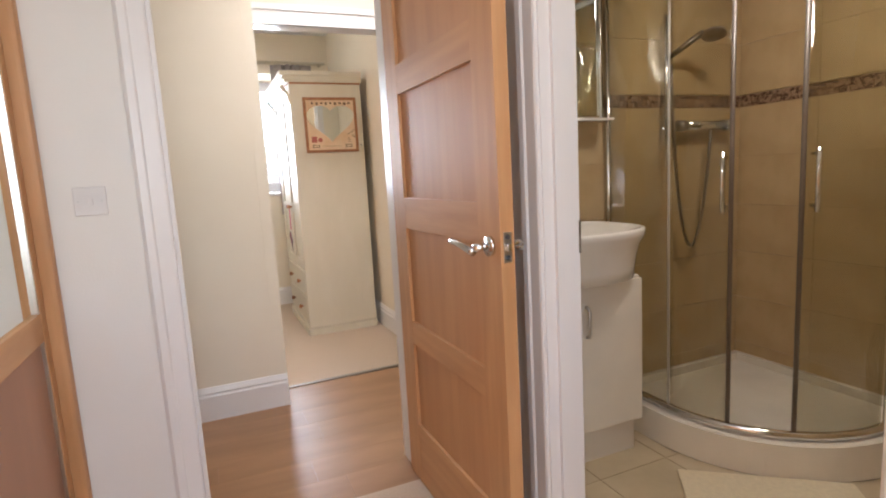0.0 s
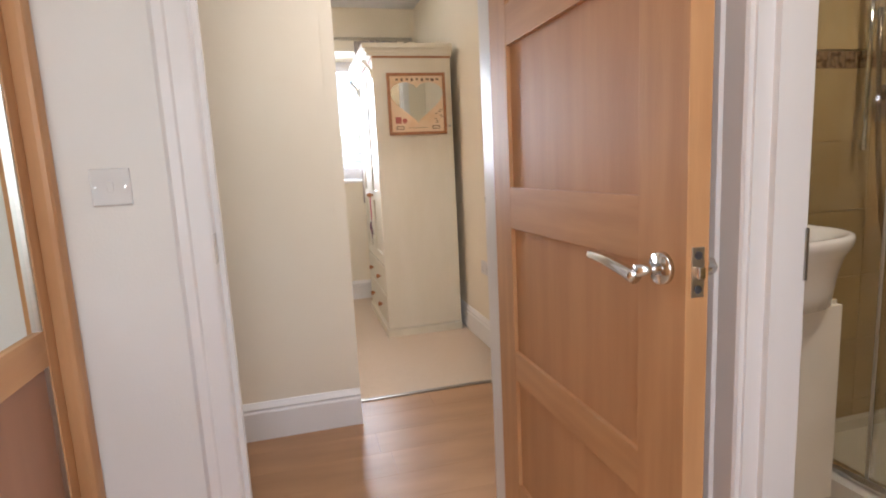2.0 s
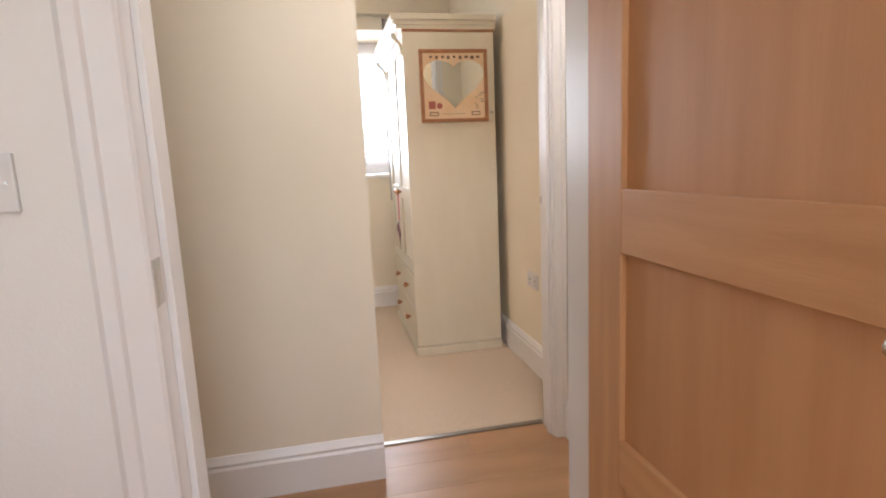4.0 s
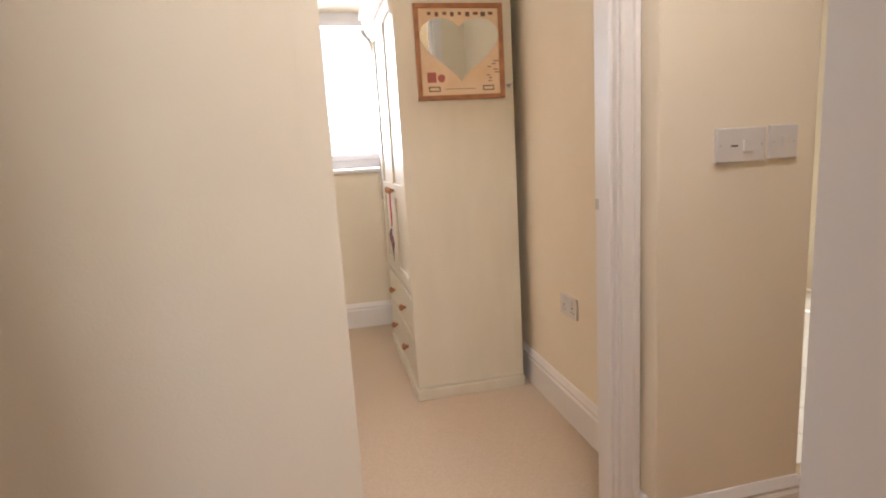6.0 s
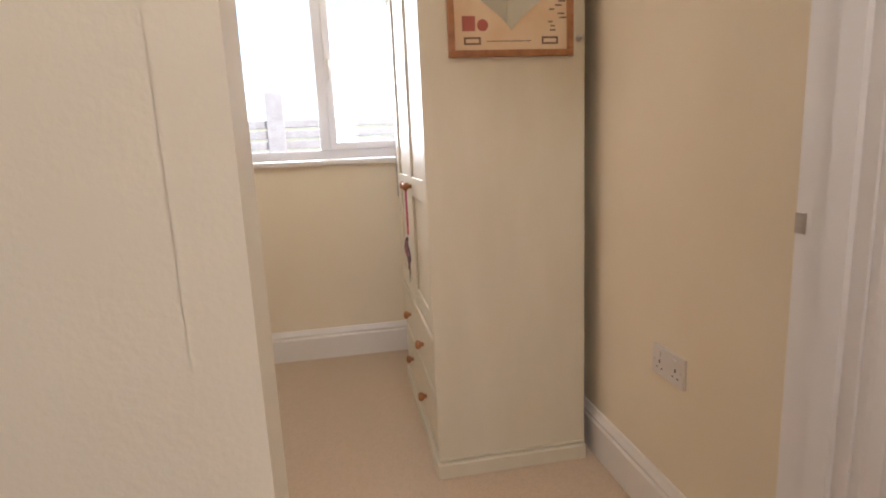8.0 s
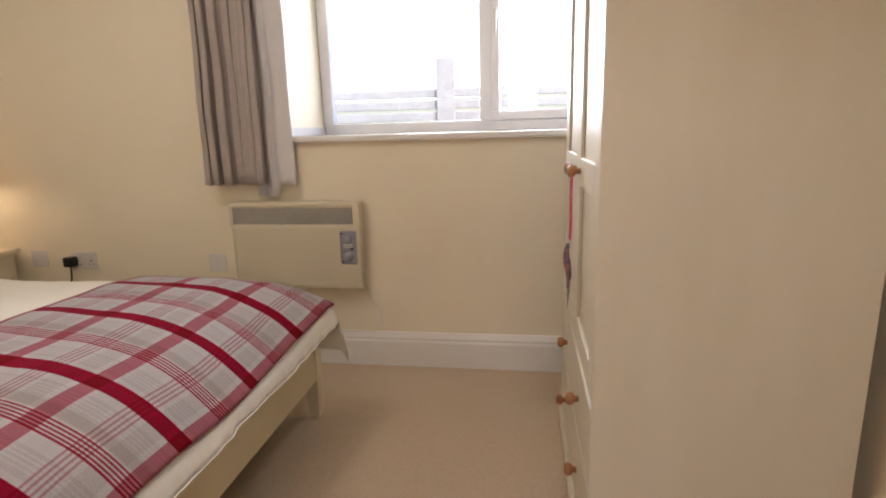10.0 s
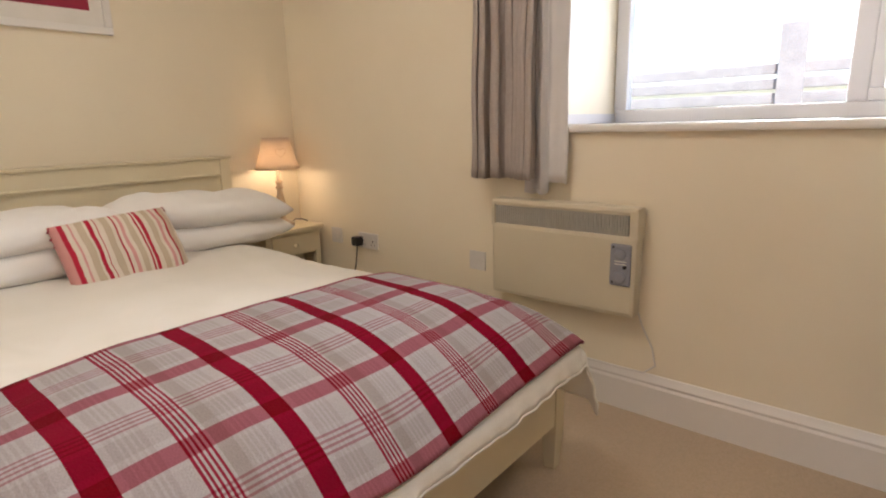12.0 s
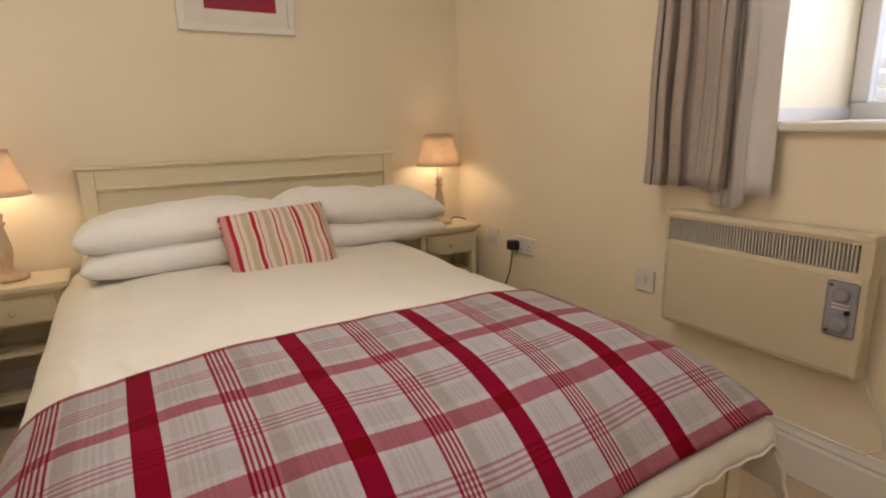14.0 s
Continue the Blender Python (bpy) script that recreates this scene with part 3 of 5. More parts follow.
# outside
bm = bmesh.new()
box(bm, (-400, -400, -0.6), (400, 400, -0.5))
structure("ground", bm, GRASS, "green grass sloping away outside")
for k, (yy, top) in enumerate(((60, 4.5), (110, 11), (200, 24))):
    bm = bmesh.new()
    sheet(bm, 40, 4, lambda a, b, yy=yy, top=top, k=k: Vector((-260 + 520 * a, yy + 40 * b, -0.5 + top * math.sin(b * 1.5) * (0.8 + 0.2 * math.sin(7 * a + k)))))
    structure("backdrop", bm, GRASS, "far green hill with fields")
fence = thing("slatted_fence", "pale weathered slatted fence outside the window", "fence")
for x in (-2.3, -0.145, 2.0):
    part("post", B((x - 0.085, 8.36, -0.5), (x + 0.085, 8.40, 1.755), 0.006), FENCEM, fence)
for k in range(18):
    part("slat", B((-3.4, 8.4, -0.38 + 0.105 * k), (3.6, 8.44, -0.302 + 0.105 * k), 0.006), FENCEM, fence)


# ---- doors ----
def oak_door(name, label, width, height, rows, lever_at):
    """A flush-framed door in local space: hinge at x = 0, leaf along +x, y from -0.04 to 0; rows: the panels' z ranges."""
    d = thing(name, label, "door")
    st = 0.118
    for a, b in ((0, st), (width - st, width)):
        part("stile", B((a, -0.04, 0), (b, 0, height), 0.0015), OAKV, d)
    zs = [0] + [z for r in rows for z in r] + [height]
    for a, b in zip(zs[::2], zs[1::2]):
        part("rail", B((st, -0.0395, a), (width - st, -0.0005, b), 0.0015), OAKX, d)
    for a, b in rows:
        part("panel", B((st - 0.005, -0.029, a - 0.005), (width - st + 0.005, -0.011, b + 0.005)), OAKP, d)
    if lever_at:
        x, z = lever_at
        for s, y in ((-1, -0.04), (1, 0.0)):
            bm = bmesh.new()
            rod(bm, (x, y, z), (x, y + s * 0.009, z), 0.026, 0.025, 28)
            rod(bm, (x, y + s * 0.009, z), (x, y + s * 0.05, z), 0.0095, seg=18)
            part("rose", bm, CHROME, d, "polished chrome round rose", True)
            bm = bmesh.new()
            pts = [(x - 0.135 * k / 16, y + s * (0.05 + 0.004 * math.sin(math.pi * k / 16)), z - 0.010 + 0.017 * math.sin(1.9 * k / 16)) for k in range(17)]
            tube(bm, pts, [0.0115 - 0.003 * k / 16 for k in range(17)], 12)
            part("lever", bm, CHROME, d, "polished chrome curved lever", True)
        bm = B((width - 0.0005, -0.031, z - 0.038), (width + 0.0015, -0.009, z + 0.038), 0.0005)
        latch = part("latch_plate", bm, STEEL, d, "chrome latch face plate")
        part("latch_bolt", B((width, -0.026, z - 0.009), (width + 0.011, -0.014, z + 0.009), 0.002), CHROME, latch)
        for dz in (-0.026, 0.026):
            bm = bmesh.new()
            rod(bm, (width + 0.001, -0.02, z + dz), (width + 0.0026, -0.02, z + dz), 0.0065, seg=14)
            part("screw", bm, DARK, latch)
    return d


OAKX = material("oak_rail_grain", (0.59, 0.32, 0.14), 0.52, colour2=(0.50, 0.257, 0.104), scale=5, stretch=(0.5, 5, 5), detail=9, bump=0.1, bump_scale=45, coat=0.04)
ROWS = [(0.235, 0.555), (0.64, 0.985), (1.095, 1.455), (1.555, 1.875)]
door_a = oak_door("oak_door", "oak panelled door standing open with chrome lever handle", 0.802, 1.975, ROWS, (0.802 - 0.052, 0.984))
door_a.matrix_basis = Matrix.Translation((0.797, 2.080, 0.008)) @ pose(0, 0, 0, 0, 0, -90)
door_b = oak_door("oak_door", "oak panelled bedroom door folded back past its hinges", 0.76, 1.975, ROWS, None)
door_b.matrix_basis = Matrix.Translation((0.352, 3.246, 0.01)) @ pose(0, 0, 0, 0, 0, 157)
# thin dark facing over the oak edge, coloured as if in shade
part("hinge_edge", B((-0.0012, -0.0405, 0.0), (0.006, 0.0005, 1.975)), OAKSHADE, door_b, "oak door edge coloured dark for shade")
for z in (0.2, 0.998, 1.75):
    bm = B((-0.0032, -0.030, z + 0.004), (-0.0010, -0.002, z + 0.074), 0.0008)
    hg = part("hinge_leaf", bm, HINGEM, door_b, "steel butt hinge leaf")
    bm = bmesh.new()
    rod(bm, (-0.006, 0.004, z), (-0.006, 0.004, z + 0.078), 0.0055, seg=12)
    part("hinge_knuckle", bm, HINGEM, hg)
    for s in (0.014, 0.039, 0.064):
        bm = bmesh.new()
        rod(bm, (-0.0042, -0.018 - (0.006 if s == 0.039 else 0), z + s), (-0.0030, -0.018 - (0.006 if s == 0.039 else 0), z + s), 0.0032, seg=10)
        part("screw", bm, DARK, hg)


def wall_plate(name, label, category, place, along, out, w, h, kind):
    """An electrical plate on a wall. place: its centre; along: level way; out: off the wall."""
    p = thing(name, label, category)
    a, o, up = Vector(along), Vector(out), Vector((0, 0, 1))
    m = Matrix((a, up, o)).transposed().to_4x4()
    m.translation = Vector(place)
    bm = box(bmesh.new(), (-w / 2, -h / 2, 0), (w / 2, h / 2, 0.009), 0.003)
    part("plate", bm, PLASTIC, p)
    if kind == "switch":
        part("rocker", B((-0.007, -0.013, 0.009), (0.007, 0.013, 0.0125), 0.0015), PLASTIC, p)
    if kind == "socket":
        for sx in ((-w / 4, w / 4) if w > 0.12 else (0,)):
            part("rocker", B((sx - 0.006, 0.012, 0.009), (sx + 0.006, 0.030, 0.0125), 0.0015), PLASTIC, p)
            bm = B((sx - 0.003, -0.006, 0.0085), (sx + 0.003, 0.004, 0.0094))
            box(bm, (sx - 0.015, -0.022, 0.0085), (sx - 0.008, -0.018, 0.0094))
            box(bm, (sx + 0.008, -0.022, 0.0085), (sx + 0.015, -0.018, 0.0094))
            part("slot", bm, DARK, p)
    if kind == "spur":
        part("fuse_carrier", B((0.005, -0.018, 0.009), (0.03, 0.012, 0.013), 0.001), PLASTIC, p)
        part("slot", B((-0.03, -0.004, 0.0085), (-0.01, 0.0, 0.0096)), DARK, p)
    for sx in (-w / 2 + 0.012, w / 2 - 0.012):
        bm = bmesh.new()
        rod(bm, (sx, 0, 0.0085), (sx, 0, 0.0102), 0.0028, seg=12)
        part("screw", bm, STEEL, p)
    p.matrix_basis = m
    return p


wall_plate("light_switch", "white plastic single light switch on the white wall", "light switch", (-0.209, 2.045, 1.158), (1, 0, 0), (0, -1, 0), 0.086, 0.086, "switch")
wall_plate("double_spur", "white plastic double switch plate on the hall wall", "switch plate", (1.425, 3.045, 1.132), (1, 0, 0), (0, -1, 0), 0.146, 0.086, "spur")
wall_plate("light_switch", "white plastic switch beside the double plate", "light switch", (1.552, 3.045, 1.134), (1, 0, 0), (0, -1, 0), 0.086, 0.086, "switch")
wall_plate("wall_socket", "white double socket low on the wall by the wardrobe", "socket", (1.33, 3.835, 0.51), (0, -1, 0), (-1, 0, 0), 0.146, 0.086, "socket")
wall_plate("wall_socket", "white single socket beside the bedside table", "socket", (-1.86, 5.525, 0.51), (1, 0, 0), (0, -1, 0), 0.086, 0.086, "switch")
wall_plate("wall_socket", "white double socket with a black plug", "socket", (-1.60, 5.525, 0.505), (1, 0, 0), (0, -1, 0), 0.146, 0.086, "socket")
wall_plate("fused_switch", "white fused switch beside the panel heater", "switch", (-0.875, 5.525, 0.50), (1, 0, 0), (0, -1, 0), 0.086, 0.086, "switch")

plug = thing("plug", "black three-pin plug with its flex", "plug")
bm = B((-1.685, 5.470, 0.478), (-1.635, 5.516, 0.528), 0.008)
part("body", bm, BLACKPLUG, plug)
bm = bmesh.new()
tube(bm, [(-1.66, 5.49, 0.48), (-1.66, 5.485, 0.43), (-1.675, 5.485, 0.36), (-1.71, 5.48, 0.27), (-1.78, 5.47, 0.19), (-1.9, 5.45, 0.176)], 0.0035)
part("flex", bm, BLACKPLUG, plug, "thin black flex")

# built-in wardrobe with a mirrored sliding door
sw = thing("sliding_wardrobe", "oak sliding wardrobe door with mirror above a wood panel", "wardrobe")
part("side_post", B((-0.365, 1.992, 0), (-0.315, 2.043, 2.3), 0.012), OAKV, sw)
part("stile", B((-0.385, 1.945, 0.03), (-0.350, 1.990, 2.25), 0.003), OAKV, sw)
part("stile", B((-0.385, 1.02, 0.03), (-0.350, 1.065, 2.25), 0.003), OAKV, sw)
part("rail", B((-0.384, 1.065, 0.775), (-0.351, 1.945, 0.855), 0.002), OAKH, sw)
part("rail", B((-0.384, 1.065, 0.03), (-0.351, 1.945, 0.11), 0.002), OAKH, sw)
part("rail", B((-0.384, 1.065, 2.17), (-0.351, 1.945, 2.25), 0.002), OAKH, sw)
part("mirror", B((-0.372, 1.065, 0.855), (-0.362, 1.945, 2.17)), MIRROR, sw, "clear silver mirror")
part("panel", B((-0.372, 1.065, 0.11), (-0.362, 1.945, 0.775)), PANELWOOD, sw, "red-brown wood panel")
bm = bmesh.new()
box(bm, (-0.362, 1.937, 0.855), (-0.353, 1.945, 2.17))
box(bm, (-0.362, 1.942, 0.11), (-0.353, 1.945, 0.775))
part("bead", bm, STEEL, sw, "thin silver bead")
part("door_panel", B((-0.42, -0.9, 0.03), (-0.39, 1.06, 2.25), 0.003), OAKV, sw)
part("head_rail", B((-0.43, -0.9, 2.25), (-0.33, 2.043, 2.33), 0.003), OAKH, sw)
block("wall_over_wardrobe", (-0.45, -0.9, 2.33), (-0.33, 2.045, CEILING), WHITEWALL)


# ---- bedroom furniture ----
# wardrobe
X0, X1, Y0, Y1, WT = 0.752, 1.272, 4.25, 5.14, 1.885
wardrobe = thing("wardrobe", "tall cream painted wardrobe with two doors over two drawers", "wardrobe")
bm = bmesh.new()
box(bm, (X0 - 0.008, Y0, 0.062), (X1, Y0 + 0.0205, WT), 0.002)
box(bm, (X0 - 0.008, Y1 - 0.0205, 0.062), (X1, Y1, WT), 0.002)
box(bm, (X1 - 0.012, Y0 + 0.02, 0.062), (X1, Y1 - 0.02, WT))
box(bm, (X0 + 0.02, Y0 + 0.02, WT - 0.02), (X1 - 0.012, Y1 - 0.02, WT))
box(bm, (X0 + 0.02, Y0 + 0.02, 0.062), (X1 - 0.012, Y1 - 0.02, 0.08))
part("carcass", bm, CREAMWOOD, wardrobe)
bm = B((X0 - 0.018, Y0 - 0.018, 0.004), (X1, Y1 + 0.012, 0.058), 0.005)
box(bm, (X0 - 0.006, Y0 - 0.005, 0.062), (X1, Y1 + 0.005, 0.070), 0.002)
part("plinth", bm, CREAMWOOD, wardrobe)
part("cornice_strip", B((X0 - 0.008, Y0 - 0.008, WT), (X1 + 0.002, Y1 + 0.008, WT + 0.012), 0.002), PINE, wardrobe, "thin brown wood strip")
bm = bmesh.new()
for k, (o, a, b) in enumerate(((0.02, 0.012, 0.034), (0.034, 0.034, 0.05), (0.028, 0.05, 0.058), (0.048, 0.058, 0.09))):
    box(bm, (X0 - 0.02 - o, Y0 - o * 0.6, WT + a), (X1 + 0.01, Y1 + o * 0.6, WT + b), 0.003)
part("cornice", bm, CREAMWOOD, wardrobe, "stepped cream cornice")
for yy in (Y0 + 0.004, Y1 - 0.03):
    bm = bmesh.new()
    pts = [(X0 - 0.004 - 0.05 * (1 - s) ** 1.4 * (1 + 0.25 * math.sin(9 * s)), yy + 0.013, WT - 0.01 - 0.12 * s) for s in [k / 12 for k in range(13)]]
    tube(bm, pts, [0.014 - 0.005 * math.sin(3 * k / 12) for k in range(13)], 10)
    part("corbel", bm, CREAMWOOD, wardrobe, "small scrolled bracket", True)


def framed_front(parent, name, y0, y1, z0, z1, splits):
    d = part(name, B((X0 + 0.002, y0, z0), (X0 + 0.02, y1, z1), 0.003), CREAMWOOD, parent)
    zz = [z0] + [q for s in splits for q in s] + [z1]
    s = 0.06
    bm = bmesh.new()
    for a, b in zip(zz[::2], zz[1::2]):
        box(bm, (X0 - 0.008, y0 + s, a), (X0 + 0.002, y1 - s, b), 0.003)
    box(bm, (X0 - 0.008, y0, z0), (X0 + 0.002, y0 + s, z1), 0.003)
    box(bm, (X0 - 0.008, y1 - s, z0), (X0 + 0.002, y1, z1), 0.003)
    part("door_frame", bm, CREAMWOOD, d)
    return d


def knob(parent, y, z):
    bm = bmesh.new()
    lathe(bm, [(0.008, 0), (0.008, 0.010), (0.016, 0.018), (0.018, 0.026), (0.013, 0.033), (0.004, 0.035)], None, 18, Matrix.Translation((X0 - 0.008, y, z)) @ pose(0, 0, 0, 0, -90, 0))
    part("knob", bm, PINE, parent, "turned brown wooden knob", True)


MID = (Y0 + Y1) / 2
da = framed_front(wardrobe, "door", Y0 + 0.022, MID - 0.002, 0.51, WT - 0.01, [(0.58, 0.945), (1.02, 1.80)])
db = framed_front(wardrobe, "door", MID + 0.002, Y1 - 0.022, 0.51, WT - 0.01, [(0.58, 0.945), (1.02, 1.80)])
knob(da, MID - 0.065, 0.985)
knob(db, MID + 0.03, 0.985)
for a, b in ((0.303, 0.494), (0.088, 0.290)):
    dr = part("drawer", B((X0 - 0.010, Y0 + 0.022, a), (X0 + 0.015, Y1 - 0.022, b), 0.006), CREAMWOOD, wardrobe)
    knob(dr, Y0 + 0.25, (a + b) / 2)
    knob(dr, Y1 - 0.25, (a + b) / 2)
HOSEK = material("tarnished_key_metal", (0.22, 0.17, 0.14), 0.4, 1.0, scale=60)
keys = thing("keys", "bunch of keys and beads on a pink ribbon", "keys")
ky = MID - 0.065
bm = bmesh.new()
tube(bm, [(X0 - 0.03, ky - 0.004, 1.0), (X0 - 0.031, ky - 0.002, 0.93), (X0 - 0.030, ky - 0.003, 0.86), (X0 - 0.031, ky, 0.80)], 0.0035, 6)
tube(bm, [(X0 - 0.03, ky + 0.006, 1.0), (X0 - 0.032, ky + 0.004, 0.93), (X0 - 0.031, ky + 0.004, 0.86), (X0 - 0.031, ky + 0.002, 0.80)], 0.003, 6)
part("ribbon", bm, PINKCORD, keys, "looped pink ribbon")
bm = bmesh.new()
tube(bm, [(X0 - 0.032, ky + 0.014 * math.cos(q), 0.788 + 0.014 * math.sin(q)) for q in [2 * math.pi * k / 20 for k in range(21)]], 0.0013, 6)
part("ring", bm, STEEL, keys, "thin steel split ring", True)
bm = bmesh.new()
tube(bm, [(X0 - 0.036 - 0.004 * math.sin(k * 0.9), ky - 0.004 + 0.004 * math.sin(k * 1.3), 0.79 - 0.018 * k) for k in range(8)], [0.004, 0.007, 0.009, 0.010, 0.009, 0.008, 0.005, 0.002], 12)
part("tassel", bm, KEYM, keys, "dark woven tassel", True)
for k, t in enumerate((-0.018, 0.004, 0.020)):
    bm = B((X0 - 0.036 + 0.004 * k, ky + t - 0.004, 0.615 + 0.012 * k), (X0 - 0.0345 + 0.004 * k, ky + t + 0.005, 0.72), 0.0006)
    lathe(bm, [(0.011, 0), (0.011, 0.0015)], None, 16, Matrix.Translation((X0 - 0.0345 + 0.004 * k, ky + t, 0.728)) @ pose(0, 0, 0, 0, -90, 0))
    part("key", bm, HOSEK, keys, "small tarnished key")

# framed print on the wardrobe's side
FX0, FX1, FZ0, FZ1, FY = 0.832, 1.228, 1.387, 1.789, Y0
fp = thing("framed_print", "wood framed cream print with a heart-shaped mirror on the wardrobe", "picture")
bm = bmesh.new()
w = 0.020
for a, b in (((FX0, FY - 0.018, FZ0), (FX1, FY - 0.001, FZ0 + w)), ((FX0, FY - 0.018, FZ1 - w), (FX1, FY - 0.001, FZ1)), ((FX0, FY - 0.018, FZ0 + w), (FX0 + w, FY - 0.001, FZ1 - w)), ((FX1 - w, FY - 0.018, FZ0 + w), (FX1, FY - 0.001, FZ1 - w))):
    box(bm, a, b, 0.003)
part("frame_moulding", bm, PINE, fp, "brown wooden frame")
part("print", B((FX0 + w, FY - 0.008, FZ0 + w), (FX1 - w, FY - 0.002, FZ1 - w)), PAPER, fp, "cream printed paper")
bm = bmesh.new()
cx, cz = (FX0 + FX1) / 2, (FZ0 + FZ1) / 2 + 0.035
ring = []
for k in range(48):
    t = 2 * math.pi * k / 48
    ring.append((cx + 0.0112 * (14.6 * math.sin(t) ** 3 + 1.2 * math.sin(t)), cz + 0.0098 * (13 * math.cos(t) - 4.2 * math.cos(2 * t) - 1.4 * math.cos(3 * t) - 0.5 * math.cos(4 * t))))
front, back = [bm.verts.new((x, FY - 0.0105, z)) for x, z in ring], [bm.verts.new((x, FY - 0.008, z)) for x, z in ring]
bm.faces.new(front)
for k in range(48):
    bm.faces.new((front[k], front[(k + 1) % 48], back[(k + 1) % 48], back[k]))
part("heart", bm, HEARTM, fp, "heart-shaped mirror")
bm = bmesh.new()
for x in (FX0 + 0.075, FX1 - 0.075):
    for a, b in (((x - 0.026, 0.036), (x + 0.026, 0.041)), ((x - 0.026, 0.053), (x + 0.026, 0.058)), ((x - 0.026, 0.041), (x - 0.021, 0.053)), ((x + 0.021, 0.041), (x + 0.026, 0.053))):
        box(bm, (a[0], FY - 0.0095, FZ0 + a[1]), (b[0], FY - 0.008, FZ0 + b[1]))
random.seed(4)
for k in range(9):
    x = FX0 + 0.06 + 0.034 * k
    box(bm, (x, FY - 0.0095, FZ1 - 0.048 - 0.006 * (k % 2)), (x + 0.014 + 0.008 * random.random(), FY - 0.008, FZ1 - 0.036))
for k in range(8):
    x, z = FX1 - 0.085 + 0.045 * random.random(), FZ0 + 0.075 + 0.012 * k
    box(bm, (x, FY - 0.0095, z), (x + 0.012 + 0.012 * random.random(), FY - 0.008, z + 0.004))
box(bm, (FX0 + 0.12, FY - 0.0095, FZ0 + 0.045), (FX0 + 0.26, FY - 0.008, FZ0 + 0.047))
tagged(part("lettering", bm, INK, fp, "small dark printed marks"), kind="stuff")
bm = bmesh.new()
box(bm, (FX0 + 0.045, FY - 0.0095, FZ0 + 0.075), (FX0 + 0.085, FY - 0.008, FZ0 + 0.118), 0.001)
lathe(bm, [(0.017, 0), (0.017, 0.0012)], None, 18, Matrix.Translation((FX0 + 0.108, FY - 0.008, FZ0 + 0.092)) @ pose(0, 0, 0, 90, 0, 0))
part("vignette", bm, REDINK, fp, "small red printed vignettes")
hook = thing("wall_hook", "small metal hook on the wardrobe's side", "hook")
bm = bmesh.new()
lathe(bm, [(0.009, 0), (0.009, 0.004), (0.004, 0.006), (0.004, 0.018), (0.008, 0.022)], None, 14, Matrix.Translation((1.252, Y0, 1.44)) @ pose(0, 0, 0, 90, 0, 0))
part("peg", bm, STEEL, hook, "", True)

# bed
BX0, BX1, BY0, BY1 = -2.12, -0.19, 3.70, 5.045
bed = thing("double_bed", "cream painted wooden double bed with panelled headboard", "bed")
bm = bmesh.new()
for yy in (BY0 - 0.01, BY1 - 0.035):
    part("headboard_post", B((BX0 - 0.055, yy, 0.004), (BX0 + 0.0, yy + 0.055, 0.962), 0.004), BEDPAINT, bed)
bm = B((BX0 - 0.04, BY0 + 0.045, 0.30), (BX0 - 0.018, BY1 - 0.035, 0.885))
part("headboard_panel", bm, BEDPAINT, bed)
bm = B((BX0 - 0.048, BY0 + 0.045, 0.885), (BX0 - 0.004, BY1 - 0.035, 0.9625), 0.003)
box(bm, (BX0 - 0.052, BY0 + 0.045, 0.878), (BX0 - 0.000, BY1 - 0.035, 0.890), 0.003)
part("headboard_rail", bm, BEDPAINT, bed)
part("headboard_cap", B((BX0 - 0.07, BY0 - 0.022, 0.962), (BX0 + 0.008, BY1 + 0.03, 0.976), 0.006), BEDPAINT, bed)
for yy in (BY0, BY1 - 0.028):
    part("side_rail", B((BX0, yy, 0.165), (BX1 - 0.04, yy + 0.028, 0.335), 0.004), BEDPAINT, bed)
part("foot_panel", B((BX1 - 0.032, BY0 + 0.05, 0.165), (BX1 - 0.004, BY1 - 0.05, 0.345), 0.004), BEDPAINT, bed)
for yy in (BY0 - 0.005, BY1 - 0.05):
    bm = bmesh.new()
    box(bm, (BX1 - 0.055, yy, 0.13), (BX1, yy + 0.055, 0.36), 0.004)
    k0 = [bm.verts.new((BX1 - 0.0275 + sx * 0.018, yy + 0.0275 + sy * 0.018, 0.004)) for sx, sy in ((-1, -1), (1, -1), (1, 1), (-1, 1))]
    k1 = [bm.verts.new((BX1 - 0.0275 + sx * 0.026, yy + 0.0275 + sy * 0.026, 0.131)) for sx, sy in ((-1, -1), (1, -1), (1, 1), (-1, 1))]
    for q in range(4):
        bm.faces.new((k0[q], k0[(q + 1) % 4], k1[(q + 1) % 4], k1[q]))
    bm.faces.new(k0[::-1])
    bm.faces.new(k1)
    part("leg", bm, BEDPAINT, bed)
for k in range(9):
    part("slat", B((BX0 + 0.08 + 0.21 * k, BY0 + 0.028, 0.255), (BX0 + 0.15 + 0.21 * k, BY1 - 0.028, 0.272)), LAMPWOOD, bed)
# unseen dark sheet, added so that less light bounces under the bed
part("shade_sheet", B((BX0 + 0.02, BY0 + 0.03, 0.238), (BX1 - 0.05, BY1 - 0.03, 0.246)), BEDSHADE, bed, "dark sheet added to deepen the shade under the bed")
mattress = thing("mattress", "thick white mattress on the bed base", "mattress")
part("body", B((BX0 + 0.01, BY0 + 0.032, 0.273), (BX1 - 0.14, BY1 - 0.10, 0.50), 0.06), LINEN, mattress)

CY, TOP = 4.30, 0.605


